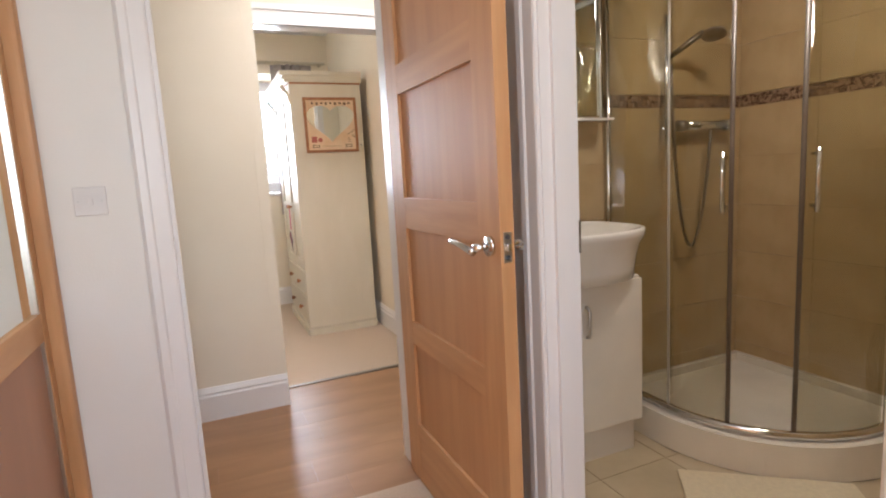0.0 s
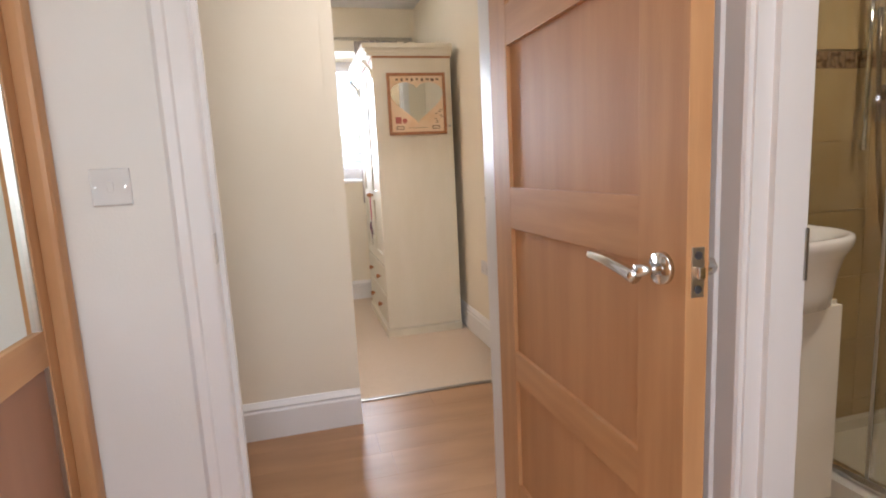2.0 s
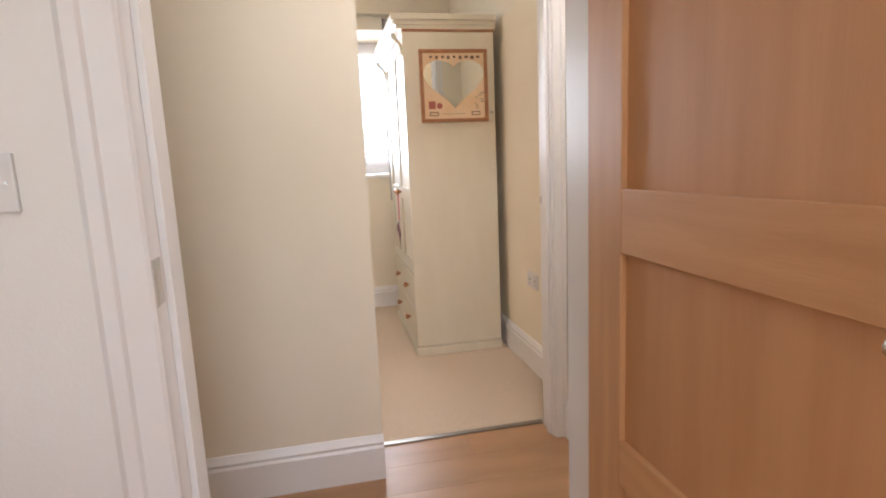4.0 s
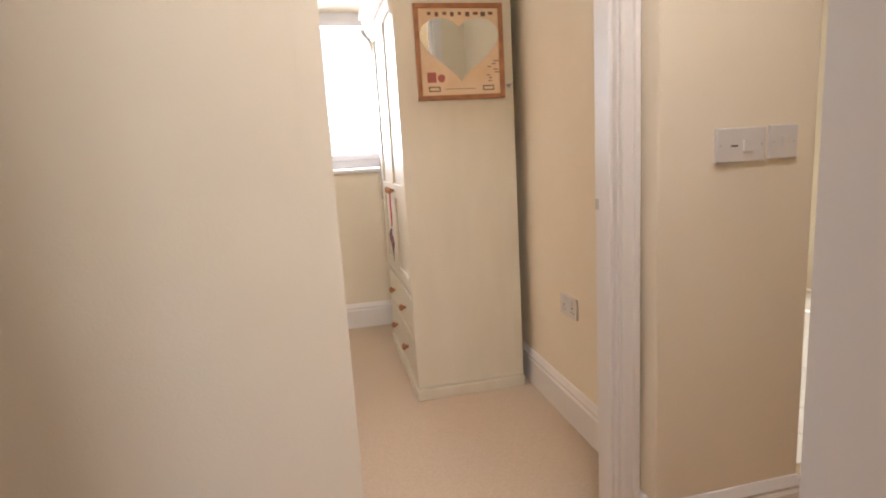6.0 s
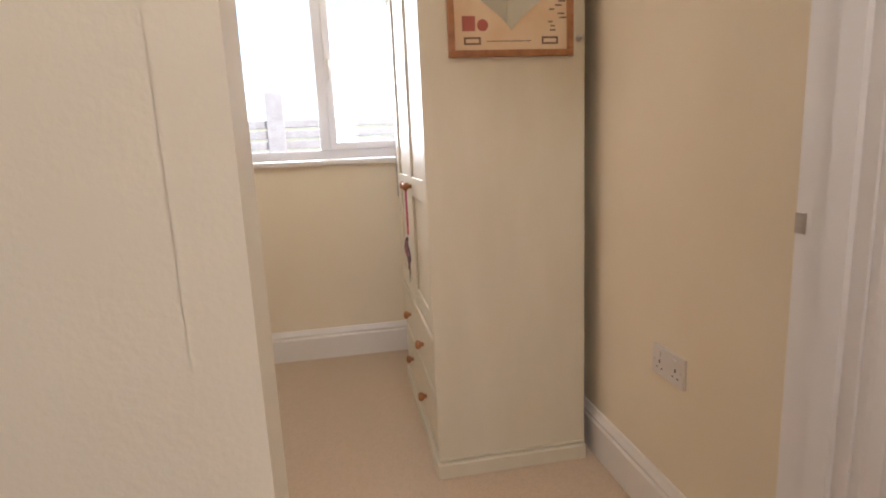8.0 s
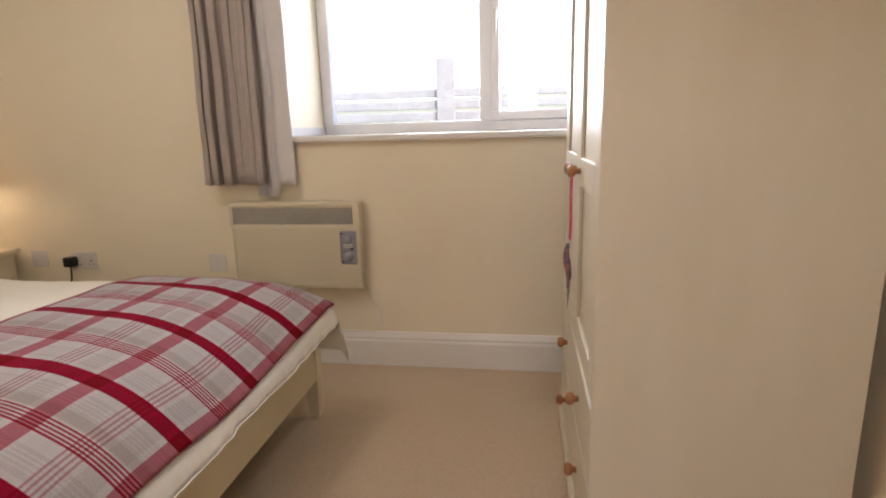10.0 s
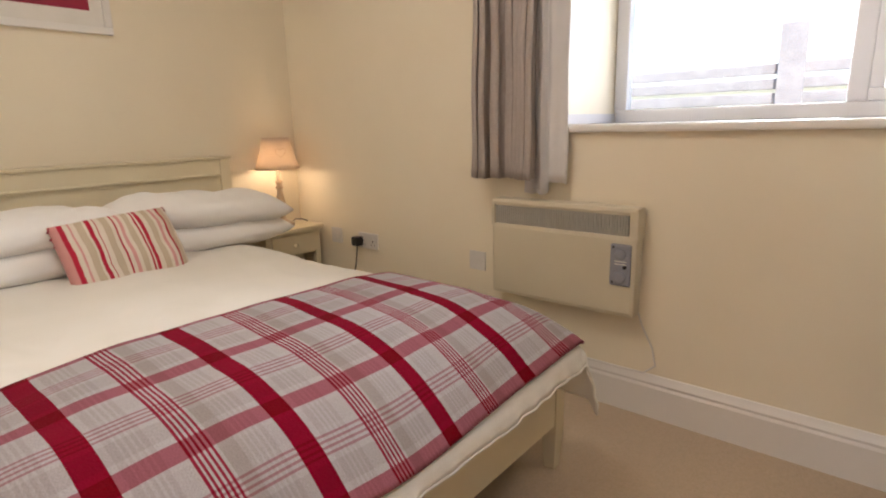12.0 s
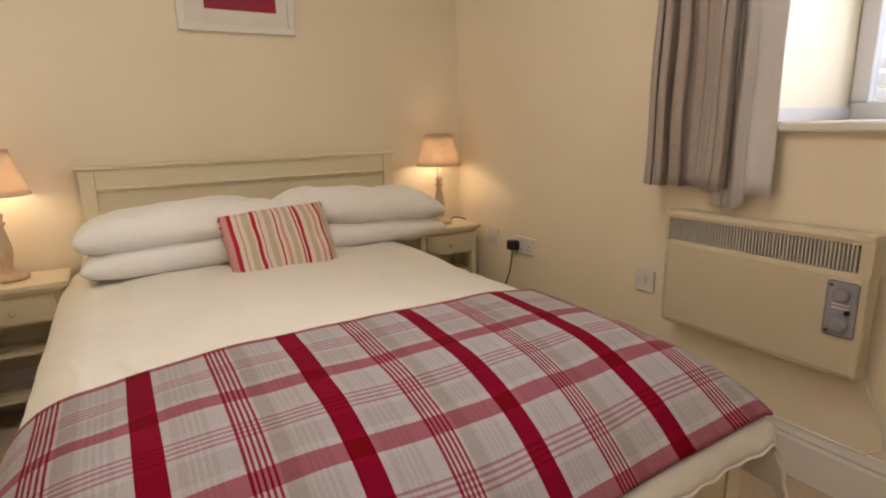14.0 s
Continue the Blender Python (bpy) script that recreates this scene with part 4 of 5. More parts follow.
def wrap(s, flat, r, tail, lim):
    """Across a rounded edge: how far out and how far down after s metres of cloth from the middle."""
    sign, s = (1 if s >= 0 else -1), abs(s)
    if s <= flat:
        return sign * s, 0.012 * (s / flat) ** 4
    a = (s - flat) / r
    if a <= lim:
        return sign * (flat + r * math.sin(a)), 0.012 + r * (1 - math.cos(a))
    e = s - flat - r * lim
    return sign * (flat + r * math.sin(lim) + e * math.cos(lim) * tail), 0.012 + r * (1 - math.cos(lim)) + e * math.sin(lim)


def bed_top(x_len, y_len, lift=0.0):
    """The place on the bedclothes x_len along the bed from its middle and y_len across it."""
    ox, dx = x_len, 0.0
    if x_len > 0:
        k = 0.75 * min(1.0, max(0.0, (y_len - 0.22) / 0.40)) ** 1.5
        (ox, dx), (px, dp) = wrap(x_len, 0.50, 0.45, 1.0, 0.85), wrap(x_len, 0.60, 0.60, 1.0, 0.42)
        ox, dx = ox + k * (px - ox), dx + k * (dp - dx)
    oy, dy = wrap(y_len, 0.50 if y_len > 0 else 0.58, 0.16, 0.6, 1.28)
    n = noise.noise(Vector((x_len * 3.1, y_len * 3.7, 1.3))) * 0.009 + noise.noise(Vector((x_len * 9, y_len * 8, 4.2))) * 0.004
    c = (dx ** 4 + dy ** 4) ** 0.25
    sag = 0.016 * math.exp(-((y_len) / 0.5) ** 2)
    return Vector((-0.985 + ox, CY + oy, TOP + sag + lift + n - c))


def duvet_at(a, b):
    """The duvet: spread to the foot, where its frilled hem hangs straight down."""
    hem = 0.036 + 0.007 * noise.noise(Vector((b * 7, 2, 7))) + 0.06 * max(0, b - 0.75)
    y, s = -0.88 + 1.76 * b, -1.05 + (1.985 + hem) * a
    d = max(0.0, s - 0.935)
    p = bed_top(min(s, 0.935), y)
    ruffle = d * (0.30 * noise.noise(Vector((b * 19, 0.5, 1))) + 0.20 * noise.noise(Vector((b * 43, 3.5, 1))))
    p += Vector((0.30 * d + ruffle, 0.25 * d * noise.noise(Vector((b * 22, 7.5, 2))), -0.92 * d))
    crease = noise.noise(Vector((a * 4.2 + b * 9, b * 5.5 - a * 2, 8.0)))
    p.z += 0.007 * (1 - abs(crease) * 2.2) * min(1.0, 2.5 * abs(noise.noise(Vector((a * 3, b * 3, 5.0)))))
    fold = noise.noise(Vector((a * 11 + b * 3, b * 16 - a * 5, 2.7)))
    p.z += 0.005 * max(0.0, 1 - 5 * abs(fold)) * max(0.0, noise.noise(Vector((a * 2.2, b * 2.6, 9.0))) + 0.25)
    p.z += 0.03 * noise.noise(Vector((a * 5, b * 26, 3))) * max(0, abs(b - 0.5) * 2 - 0.78)
    return p


duvet = thing("duvet", "plain ivory cotton duvet spread over the bed", "bedding")
bm = bmesh.new()
sheet(bm, 170, 190, duvet_at)
solid(part("cover", bm, DUVETM, duvet), 0.009, -1)
bm = bmesh.new()
tube(bm, [duvet_at(1.0, k / 190) - Vector((0, 0, 0.004)) for k in range(8, 172)], 0.0034, 6)
part("hem", bm, DUVETM, duvet, "stitched hem along the foot", True)

throw = thing("plaid_throw", "red and white plaid wool throw across the bed's foot", "throw")
bm = bmesh.new()
XA, XB, YA, YB = 0.24, 0.925, -0.85, 0.655
sheet(bm, 64, 90, lambda a, b: bed_top(XA + (XB - XA) * a + 0.006 * math.sin(14 * b), YA + (YB - YA) * b, 0.018), lambda a, b: (-0.745 + (XB - XA) * a, CY + YA + (YB - YA) * b))
solid(part("cloth", bm, PLAID, throw), 0.007, 1)
for edge in (XA, XB):
    bm = bmesh.new()
    tube(bm, [bed_top(edge + 0.006 * math.sin(14 * k / 90), YA + (YB - YA) * k / 90, 0.0205) for k in range(91)], 0.0042, 8)
    part("hem", bm, HEMM, throw, "rolled pink hem", True)
bm = bmesh.new()
tube(bm, [bed_top(XA + (XB - XA) * k / 64 + 0.006 * math.sin(14), YB, 0.0205) for k in range(65)], 0.0042, 8)
part("hem", bm, HEMT, throw, "rolled taupe side hem", True)


def pillow(name, label, place, size, tilt, mat, seed, group="", sag=False):
    """A soft pillow: size across x, y and thickness; sag: its seam lies low and its top tapers to the corners."""
    p = thing(name, label, "pillow", group)
    bm = bmesh.new()
    for side in (1, -1):
        def at(a, b, side=side):
            u, v = 2 * a - 1, 2 * b - 1
            prof = max(0.0, (1 - abs(u) ** 3.0) * (1 - abs(v) ** 5.0)) ** 0.46
            if sag:
                prof = 1.30 * max(0.0, (1 - abs(u) ** 2.8) * (1 - abs(v) ** 4.0)) ** 0.5 if side > 0 else 0.68 * max(0.0, (1 - abs(u) ** 4) * (1 - abs(v) ** 7)) ** 0.5
            pinch = 1 - 0.07 * (1 - abs(u)) * abs(v) ** 3 - 0.0
            pin2 = 1 - 0.10 * (1 - abs(v)) * abs(u) ** 3
            n = noise.noise(Vector((u * 1.7 + seed, v * 2.3, seed * 1.7 + side))) * 0.02 + noise.noise(Vector((u * 5 + seed, v * 6, seed))) * 0.006 + (0.5 - abs(noise.noise(Vector((u * 3 + v * 2.5, v * 7 - u * 4, seed * 3.1))))) * 0.010 * abs(v) ** 1.5
            return Vector((u * size[0] / 2 * pinch, v * size[1] / 2 * pin2, side * prof * (size[2] / 2 + n)))
        sheet(bm, 36, 52, at, lambda a, b: (b, a))
    bmesh.ops.remove_doubles(bm, verts=bm.verts, dist=0.0015)
    part("cover", bm, mat, p, "", True)
    p.matrix_basis = pose(*place, *tilt)
    return p


pillow("pillow", "plump white cotton pillow under another", (-1.86, 4.03, 0.636), (0.46, 0.72, 0.15), (0, -4, 0), LINEN, 1, "pillows", True)
pillow("pillow", "plump white cotton pillow under another", (-1.86, 4.73, 0.634), (0.46, 0.72, 0.15), (0, -4, 1), LINEN, 5, "pillows", True)
pillow("pillow", "plump white cotton pillow on top of another", (-1.87, 4.03, 0.733), (0.47, 0.74, 0.165), (2, -7, 0), LINEN, 9, "pillows", True)
pillow("pillow", "plump white cotton pillow on top of another", (-1.87, 4.72, 0.729), (0.47, 0.75, 0.17), (-4, -7, -2), LINEN, 14, "pillows", True)
cushion = pillow("cushion", "small oblong red and cream striped cushion", (-1.565, 4.320, 0.678), (0.305, 0.39, 0.12), (-4, 58, -5), STRIPES, 21)
cushion.matrix_basis = cushion.matrix_basis @ pose(0, 0, 0, 0, 0, 6)
for sy in (-1, 1):
    bm = bmesh.new()
    tube(bm, [(0.146 * (2 * k / 30 - 1), sy * (0.186 + 0.006 * math.sin(k * 1.9)), 0.005 * math.cos(k * 2.3)) for k in range(31)], [0.006 + 0.003 * math.sin(k * 2.1) for k in range(31)], 8)
    part("ruffle", bm, CRIMSON, cushion, "red ruffled edge", True)


# bedside tables
def bedside(label, y0, y1):
    t = thing("bedside_table", label, "bedside table", "bedside tables")
    x0, x1, top = -2.175, -1.955, 0.575
    part("top", B((x0, y0 - 0.012, top - 0.022), (x1 + 0.025, y1 + 0.012, top), 0.005), BEDPAINT, t)
    bm = B((x0 + 0.01, y0 + 0.004, top - 0.038), (x1 + 0.012, y1 - 0.004, top - 0.022), 0.003)
    box(bm, (x0 + 0.01, y0 + 0.004, 0.42), (x1 - 0.005, y0 + 0.022, top - 0.038))
    box(bm, (x0 + 0.01, y1 - 0.022, 0.42), (x1 - 0.005, y1 - 0.004, top - 0.038))
    box(bm, (x0 + 0.01, y0 + 0.022, 0.42), (x0 + 0.02, y1 - 0.022, top - 0.038))
    box(bm, (x0 + 0.02, y0 + 0.022, 0.42), (x1 - 0.01, y1 - 0.022, 0.43))
    part("apron", bm, BEDPAINT, t)
    for a in (x0 + 0.01, x1 - 0.036):
        for b in (y0 + 0.002, y1 - 0.034):
            part("leg", B((a, b, 0.004), (a + 0.032, b + 0.032, top - 0.04), 0.003), BEDPAINT, t)
    d = part("drawer", B((x1 - 0.012, y0 + 0.036, 0.432), (x1 + 0.002, y1 - 0.036, top - 0.0405), 0.003), BEDPAINT, t)
    bm = bmesh.new()
    lathe(bm, [(0.005, 0), (0.005, 0.008), (0.011, 0.014), (0.012, 0.02), (0.004, 0.024)], None, 16, Matrix.Translation((x1 + 0.001, (y0 + y1) / 2, 0.478)) @ pose(0, 0, 0, 0, 90, 0))
    part("knob", bm, BEDPAINT, d, "small cream knob", True)
    for z in (0.12, 0.30):
        for k in range(3):
            part("shelf_slat", B((x0 + 0.045 + 0.055 * k, y0 + 0.002, z), (x0 + 0.09 + 0.055 * k, y1 - 0.002, z + 0.012), 0.002), BEDPAINT, t)
    return t


bedside("cream painted bedside table with one drawer and slatted shelves", 3.262, 3.602)
bedside("cream painted bedside table with one drawer beneath the window corner", 5.125, 5.475)


def table_lamp(x, y):
    z = 0.577
    t = thing("table_lamp", "lit table lamp with turned wooden stem and linen shade", "table lamp", "bedside lamps")
    bm = bmesh.new()
    lathe(bm, [(0.064, 0), (0.066, 0.010), (0.060, 0.018), (0.040, 0.026), (0.024, 0.034), (0.019, 0.046), (0.021, 0.06), (0.026, 0.085), (0.029, 0.11), (0.025, 0.14), (0.018, 0.175), (0.014, 0.20), (0.021, 0.208), (0.023, 0.214), (0.014, 0.222), (0.018, 0.236), (0.020, 0.246), (0.012, 0.254), (0.012, 0.318)], (x, y, z))
    part("stem", bm, LAMPWOOD, t, "turned limed wood stem", True)
    bm = bmesh.new()
    bmesh.ops.create_uvsphere(bm, u_segments=16, v_segments=10, radius=0.026, matrix=Matrix.Translation((x, y, z + 0.347)))
    part("bulb", bm, BULB, t, "glowing bulb", True)
    bm = bmesh.new()
    seg = 48
    sheet(bm, seg, 6, lambda a, b: Vector((x + (0.120 - 0.050 * b - 0.006 * math.sin(math.pi * b)) * math.cos(2 * math.pi * a), y + (0.120 - 0.050 * b - 0.006 * math.sin(math.pi * b)) * math.sin(2 * math.pi * a), z + 0.314 + 0.166 * b)))
    bmesh.ops.remove_doubles(bm, verts=bm.verts, dist=0.0005)
    solid(part("shade", bm, FABRICSHADE, t, "pale linen shade with a heart"), 0.002)
    bm = bmesh.new()
    u = Vector((0.94, -0.34 if y > 4 else 0.12, 0)).normalized()
    s = Vector((-u.y, u.x, 0))
    pts = []
    for k in range(25):
        q = 2 * math.pi * k / 24
        pts.append(Vector((x, y, z + 0.405)) + u * (0.094 - 0.0002 * 13 * math.cos(q)) + s * (0.0017 * 16 * math.sin(q) ** 3) + Vector((0, 0, 0.0017 * (13 * math.cos(q) - 5 * math.cos(2 * q) - 2 * math.cos(3 * q) - math.cos(4 * q)))))
    tube(bm, pts, 0.0012, 6)
    part("heart", bm, LAMPWOOD, t, "stitched heart outline")
    bm = bmesh.new()
    tube(bm, [(x, y + 0.06, z + 0.008), (x - 0.0, y + 0.085, z + 0.022), (x + 0.02, y + 0.12, z + 0.02), (x + 0.01, y + 0.16, z + 0.004)] if y > 4 else [(x, y - 0.06, z + 0.008), (x, y - 0.08, z + 0.015), (x - 0.02, y - 0.11, z + 0.006)], 0.003)
    part("flex", bm, BLACKPLUG, t, "thin dark flex")
    point_lamp("lamp_light", (x, y, z + 0.347), 0.66, WARM, 0.045)


table_lamp(-2.075, 5.315)
table_lamp(-2.075, 3.425)

art = thing("framed_picture", "white framed picture with a crimson centre on the wall", "picture")
bm = bmesh.new()
for a, b in (((-2.2, 4.128, 1.522), (-2.178, 4.625, 1.552)), ((-2.2, 4.128, 2.035), (-2.178, 4.625, 2.065)), ((-2.2, 4.128, 1.552), (-2.178, 4.158, 2.035)), ((-2.2, 4.595, 1.552), (-2.178, 4.625, 2.035))):
    box(bm, a, b, 0.003)
part("frame_moulding", bm, GLOSS, art, "white frame")
part("mount", B((-2.198, 4.158, 1.552), (-2.19, 4.595, 2.035)), WHITECARD, art)
part("print", B((-2.19, 4.24, 1.614), (-2.188, 4.545, 1.96)), CRIMSON, art, "crimson print")


# curtains
def curtain(name, label, x0, x1, y, z0, z1, folds, depth, mat, phase, flare, tail=0.0, lap=0.30, parent=None):
    """Gathered cloth: folds that double back on themselves, uneven in width and depth, fuller at the hem."""
    c = parent or thing(name, label, "curtain")
    bm = bmesh.new()

    def at(a, b):
        low = 1 - b
        s = 2 * math.pi * (folds * a + 0.32 * math.sin(2 * math.pi * a * 1.15 + phase) + 0.05 * low * math.sin(9 * a + phase)) + phase
        mid = (x0 + x1) / 2
        x = mid + (x0 + (x1 - x0) * a - mid) * (1 + flare * low)
        x += lap * (x1 - x0) / folds * math.sin(2 * s + 0.6) * (0.5 + 0.5 * low) + 0.012 * low * math.sin(5 * a + phase)
        d = depth * (0.62 + 0.38 * math.sin(2.3 * math.pi * a + 2.2 * phase)) * (0.6 + 0.4 * low)
        yy = y - 0.012 - d * abs(math.sin(0.5 * s)) ** 0.85 + 0.004 * math.sin(17 * b + 6 * a)
        k = min(1.0, max(0.0, (a - 0.42) / 0.1))
        drop = tail * (1 - k * k * (3 - 2 * k)) * low
        return Vector((x, min(yy, 5.515), z0 + (z1 - z0) * b - drop + 0.004 * math.sin(s) * low))

    sheet(bm, int(folds * 22), 28, at)
    solid(part("lining" if parent else "cloth", bm, mat, c, label if parent else ""), 0.004)
    return c


lined = curtain("curtain", "gathered taupe curtain with pale lining hanging beside the window", -0.815, -0.55, 5.51, 0.885, 2.26, 7.4, 0.09, CURTAINM, 0.4, 0.10)
curtain("lining", "pale grey lining hanging past the taupe curtain", -0.585, -0.432, 5.51, 0.872, 2.24, 2.2, 0.05, LININGM, 4.4, 0.06, 0.045, 0.05, lined)
curtain("curtain", "gathered taupe curtain partly behind the wardrobe", 0.775, 1.16, 5.485, 0.885, 2.26, 6, 0.08, CURTAINM, 2.0, 0.05)
pole = thing("curtain_pole", "pale wooden curtain pole above the window", "curtain pole")
bm = bmesh.new()
rod(bm, (-1.0, 5.44, 2.275), (1.28, 5.44, 2.275), 0.014, seg=20)
part("rod", bm, CREAMWOOD, pole, "", True)
for x in (-0.92, 1.24):
    part("bracket", B((x - 0.012, 5.44, 2.262), (x + 0.012, 5.525, 2.288), 0.003), CREAMWOOD, pole)

# panel heater
heater = thing("panel_heater", "cream enamel electric panel heater on the wall", "heater")
HX0, HX1, HZ0, HZ1, HY = -0.745, -0.128, 0.398, 0.803, 5.445
bm = B((HX0, HY, HZ0), (HX1, 5.515, 0.702), 0.018)
box(bm, (HX0, HY, 0.772), (HX1, 5.515, HZ1), 0.014)
box(bm, (HX0, HY, 0.69), (HX0 + 0.016, 5.515, 0.785))
box(bm, (HX1 - 0.030, HY, 0.69), (HX1, 5.515, 0.785))
part("casing", bm, HEATER, heater)
part("grille_back", B((HX0 + 0.016, HY + 0.03, 0.69), (HX1 - 0.03, HY + 0.036, 0.785)), DARK, heater)
bm = bmesh.new()
for k in range(56):
    x = HX0 + 0.019 + k * (HX1 - HX0 - 0.052) / 56
    box(bm, (x, HY + 0.004, 0.700), (x + 0.0052, HY + 0.026, 0.774))
part("grille", bm, GREYGRILLE, heater, "row of thin upright slats")
cp = part("control_panel", B((-0.222, HY - 0.006, 0.518), (-0.146, HY + 0.004, 0.672), 0.008), GREYPLASTIC, heater, "grey control panel with dials")
for z, r in ((0.636, 0.020), (0.553, 0.023)):
    bm = bmesh.new()
    lathe(bm, [(r, 0), (r, 0.006), (r * 0.75, 0.010), (r * 0.3, 0.010)], None, 22, Matrix.Translation((-0.184, HY - 0.006, z)) @ pose(0, 0, 0, 90, 0, 0))
    part("dial", bm, GREYPLASTIC, cp, "round dial", True)
bm = bmesh.new()
for z in (0.597, 0.607):
    box(bm, (-0.205, HY - 0.0068, z), (-0.163, HY - 0.0055, z + 0.004))
part("marking", bm, WHITECARD, cp, "pale printed marks")
bm = bmesh.new()
rod(bm, (-0.166, HY - 0.006, 0.590), (-0.166, HY - 0.014, 0.590), 0.007, 0.006, 14)
part("button", bm, BLACKPLUG, cp, "small black button", True)
for x, z in ((-0.211, 0.660), (-0.211, 0.530)):
    bm = bmesh.new()
    rod(bm, (x, HY - 0.0055, z), (x, HY - 0.008, z), 0.0045, seg=12)
    part("screw", bm, DARK, cp)
bm = bmesh.new()
tube(bm, [(-0.135, 5.50, 0.42), (-0.115, 5.505, 0.36), (-0.075, 5.508, 0.28), (-0.06, 5.506, 0.215), (-0.10, 5.503, 0.18), (-0.2, 5.503, 0.176), (-0.4, 5.503, 0.1755)], 0.003)
part("flex", bm, PLASTIC, heater, "thin white flex")


# ---- bathroom ----
vanity = thing("vanity_unit", "white bathroom vanity unit with one door", "vanity unit")
part("plinth", B((1.19, 1.785, 0), (1.645, 2.13, 0.135)), VANITY, vanity)
part("body", B((1.17, 1.772, 0.135), (1.665, 2.13, 0.738), 0.002), VANITY, vanity)
vd = part("door", B((1.172, 1.753, 0.14), (1.663, 1.771, 0.728), 0.003), VANITY, vanity)
bm = bmesh.new()
tube(bm, [(1.385, 1.752, 0.53), (1.385, 1.735, 0.535), (1.385, 1.728, 0.55), (1.385, 1.728, 0.63), (1.385, 1.735, 0.645), (1.385, 1.752, 0.65)], 0.006, 10)
part("handle", bm, STEEL, vd, "brushed steel bow handle", True)
basin = thing("wash_basin", "white ceramic basin with a curved front on the vanity", "basin")
bm = bmesh.new()
prof = [(0.83, 0.738), (0.845, 0.78), (0.87, 0.83), (0.91, 0.875), (0.965, 0.905), (0.975, 0.925), (0.965, 0.936), (0.92, 0.936), (0.85, 0.925), (0.5, 0.86), (0.05, 0.845)]
rings = []
for s, z in prof:
    ring = []
    for k in range(40):
        a = 2 * math.pi * k / 40
        x, y = math.cos(a), math.sin(a)
        r = 1 / max(abs(x) ** 3 + abs(y) ** 3, 1e-6) ** (1 / 3)
        bow = 0.05 * (1 - (x * r) ** 2) if y < 0 else 0
        ring.append(bm.verts.new((1.425 + 0.295 * s * x * r, 1.905 + (0.215 * y * r - bow * s) * (s if y < 0 else 1.0), z)))
    rings.append(ring)
for a, b in zip(rings, rings[1:]):
    for k in range(40):
        bm.faces.new((a[k], a[(k + 1) % 40], b[(k + 1) % 40], b[k]))
bm.faces.new(rings[0][::-1])
bm.faces.new(rings[-1])
part("bowl", bm, CERAMIC, basin, "", True)
bm = bmesh.new()
rod(bm, (1.40, 2.07, 0.94), (1.40, 2.07, 1.05), 0.02, 0.018)
tube(bm, [(1.40, 2.07, 1.03), (1.40, 2.0, 1.04), (1.40, 1.95, 1.02)], 0.012, 10)
part("tap", bm, CHROME, basin, "chrome mixer tap", True)
mirror = thing("bathroom_mirror", "wall mirror with a chrome edge and shelf over the basin", "mirror")
part("glass", B((1.10, 2.125, 1.40), (1.775, 2.132, 2.0)), MIRROR, mirror)
for x in (1.095, 1.778):
    bm = bmesh.new()
    rod(bm, (x, 2.118, 1.38), (x, 2.118, 2.02), 0.010)
    part("edge", bm, CHROME, mirror, "", True)
part("shelf", B((1.09, 2.04, 1.372), (1.785, 2.13, 1.384), 0.003), CERAMIC, mirror, "narrow white shelf")

# shower
SEALM = material("brown_rubber_seal", (0.16, 0.125, 0.10), 0.4, scale=20)
HOSEM = material("dull_ribbed_steel", (0.32, 0.27, 0.22), 0.38, 1.0, scale=90, stretch=(0.3, 0.3, 4))
SX0, SY0, SX1, SY1, RAD = 1.80, 1.22, 2.705, 2.138, 0.55


def quadrant(off, n=20):
    """The curved front of the shower, from the back wall round to the side wall, moved inwards by off."""
    x0, y0, r = SX0 + off, SY0 + off, RAD - off
    c = (SX0 + RAD, SY0 + RAD)
    pts = [(x0, SY1)]
    for k in range(n + 1):
        a = math.pi + 0.5 * math.pi * k / n
        pts.append((c[0] + r * math.cos(a), c[1] + r * math.sin(a)))
    pts.append((SX1, y0))
    return pts


def on_curve(angle, off):
    c, r = (SX0 + RAD, SY0 + RAD), RAD - off
    a = radians(180 + angle)
    return c[0] + r * math.cos(a), c[1] + r * math.sin(a)


shower = thing("shower_enclosure", "quadrant shower enclosure with sliding curved glass doors", "shower")
bm = bmesh.new()
outer = quadrant(0) + [(SX1, SY1)]
skirt = quadrant(-0.05) + [(SX1, SY1)]
lip = quadrant(-0.03) + [(SX1, SY1)]
lo, hi = [bm.verts.new((x, y, 0.004)) for x, y in skirt], [bm.verts.new((x, y, 0.125)) for x, y in lip]
inn = quadrant(0.05) + [(SX1 - 0.03, SY1 - 0.03)]
inn[0], inn[-2] = (inn[0][0], SY1 - 0.03), (SX1 - 0.03, inn[-2][1])
hi2, flo = [bm.verts.new((x, y, 0.125)) for x, y in inn], [bm.verts.new((x, y, 0.085)) for x, y in inn]
n = len(outer)
for k in range(n):
    j = (k + 1) % n
    bm.faces.new((lo[k], lo[j], hi[j], hi[k]))
    bm.faces.new((hi[k], hi[j], hi2[j], hi2[k]))
    bm.faces.new((hi2[k], hi2[j], flo[j], flo[k]))
bm.faces.new(flo)
bm.faces.new(lo[::-1])
part("tray", bm, ACRYLIC, shower, "raised white acrylic tray")
for z, nm in ((0.142, "bottom_track"), (1.93, "top_track")):
    bm = bmesh.new()
    tube(bm, [(x, y, z) for x, y in quadrant(0.022)], 0.019, 8)
    part(nm, bm, CHROME, shower, "polished chrome curved track", True)


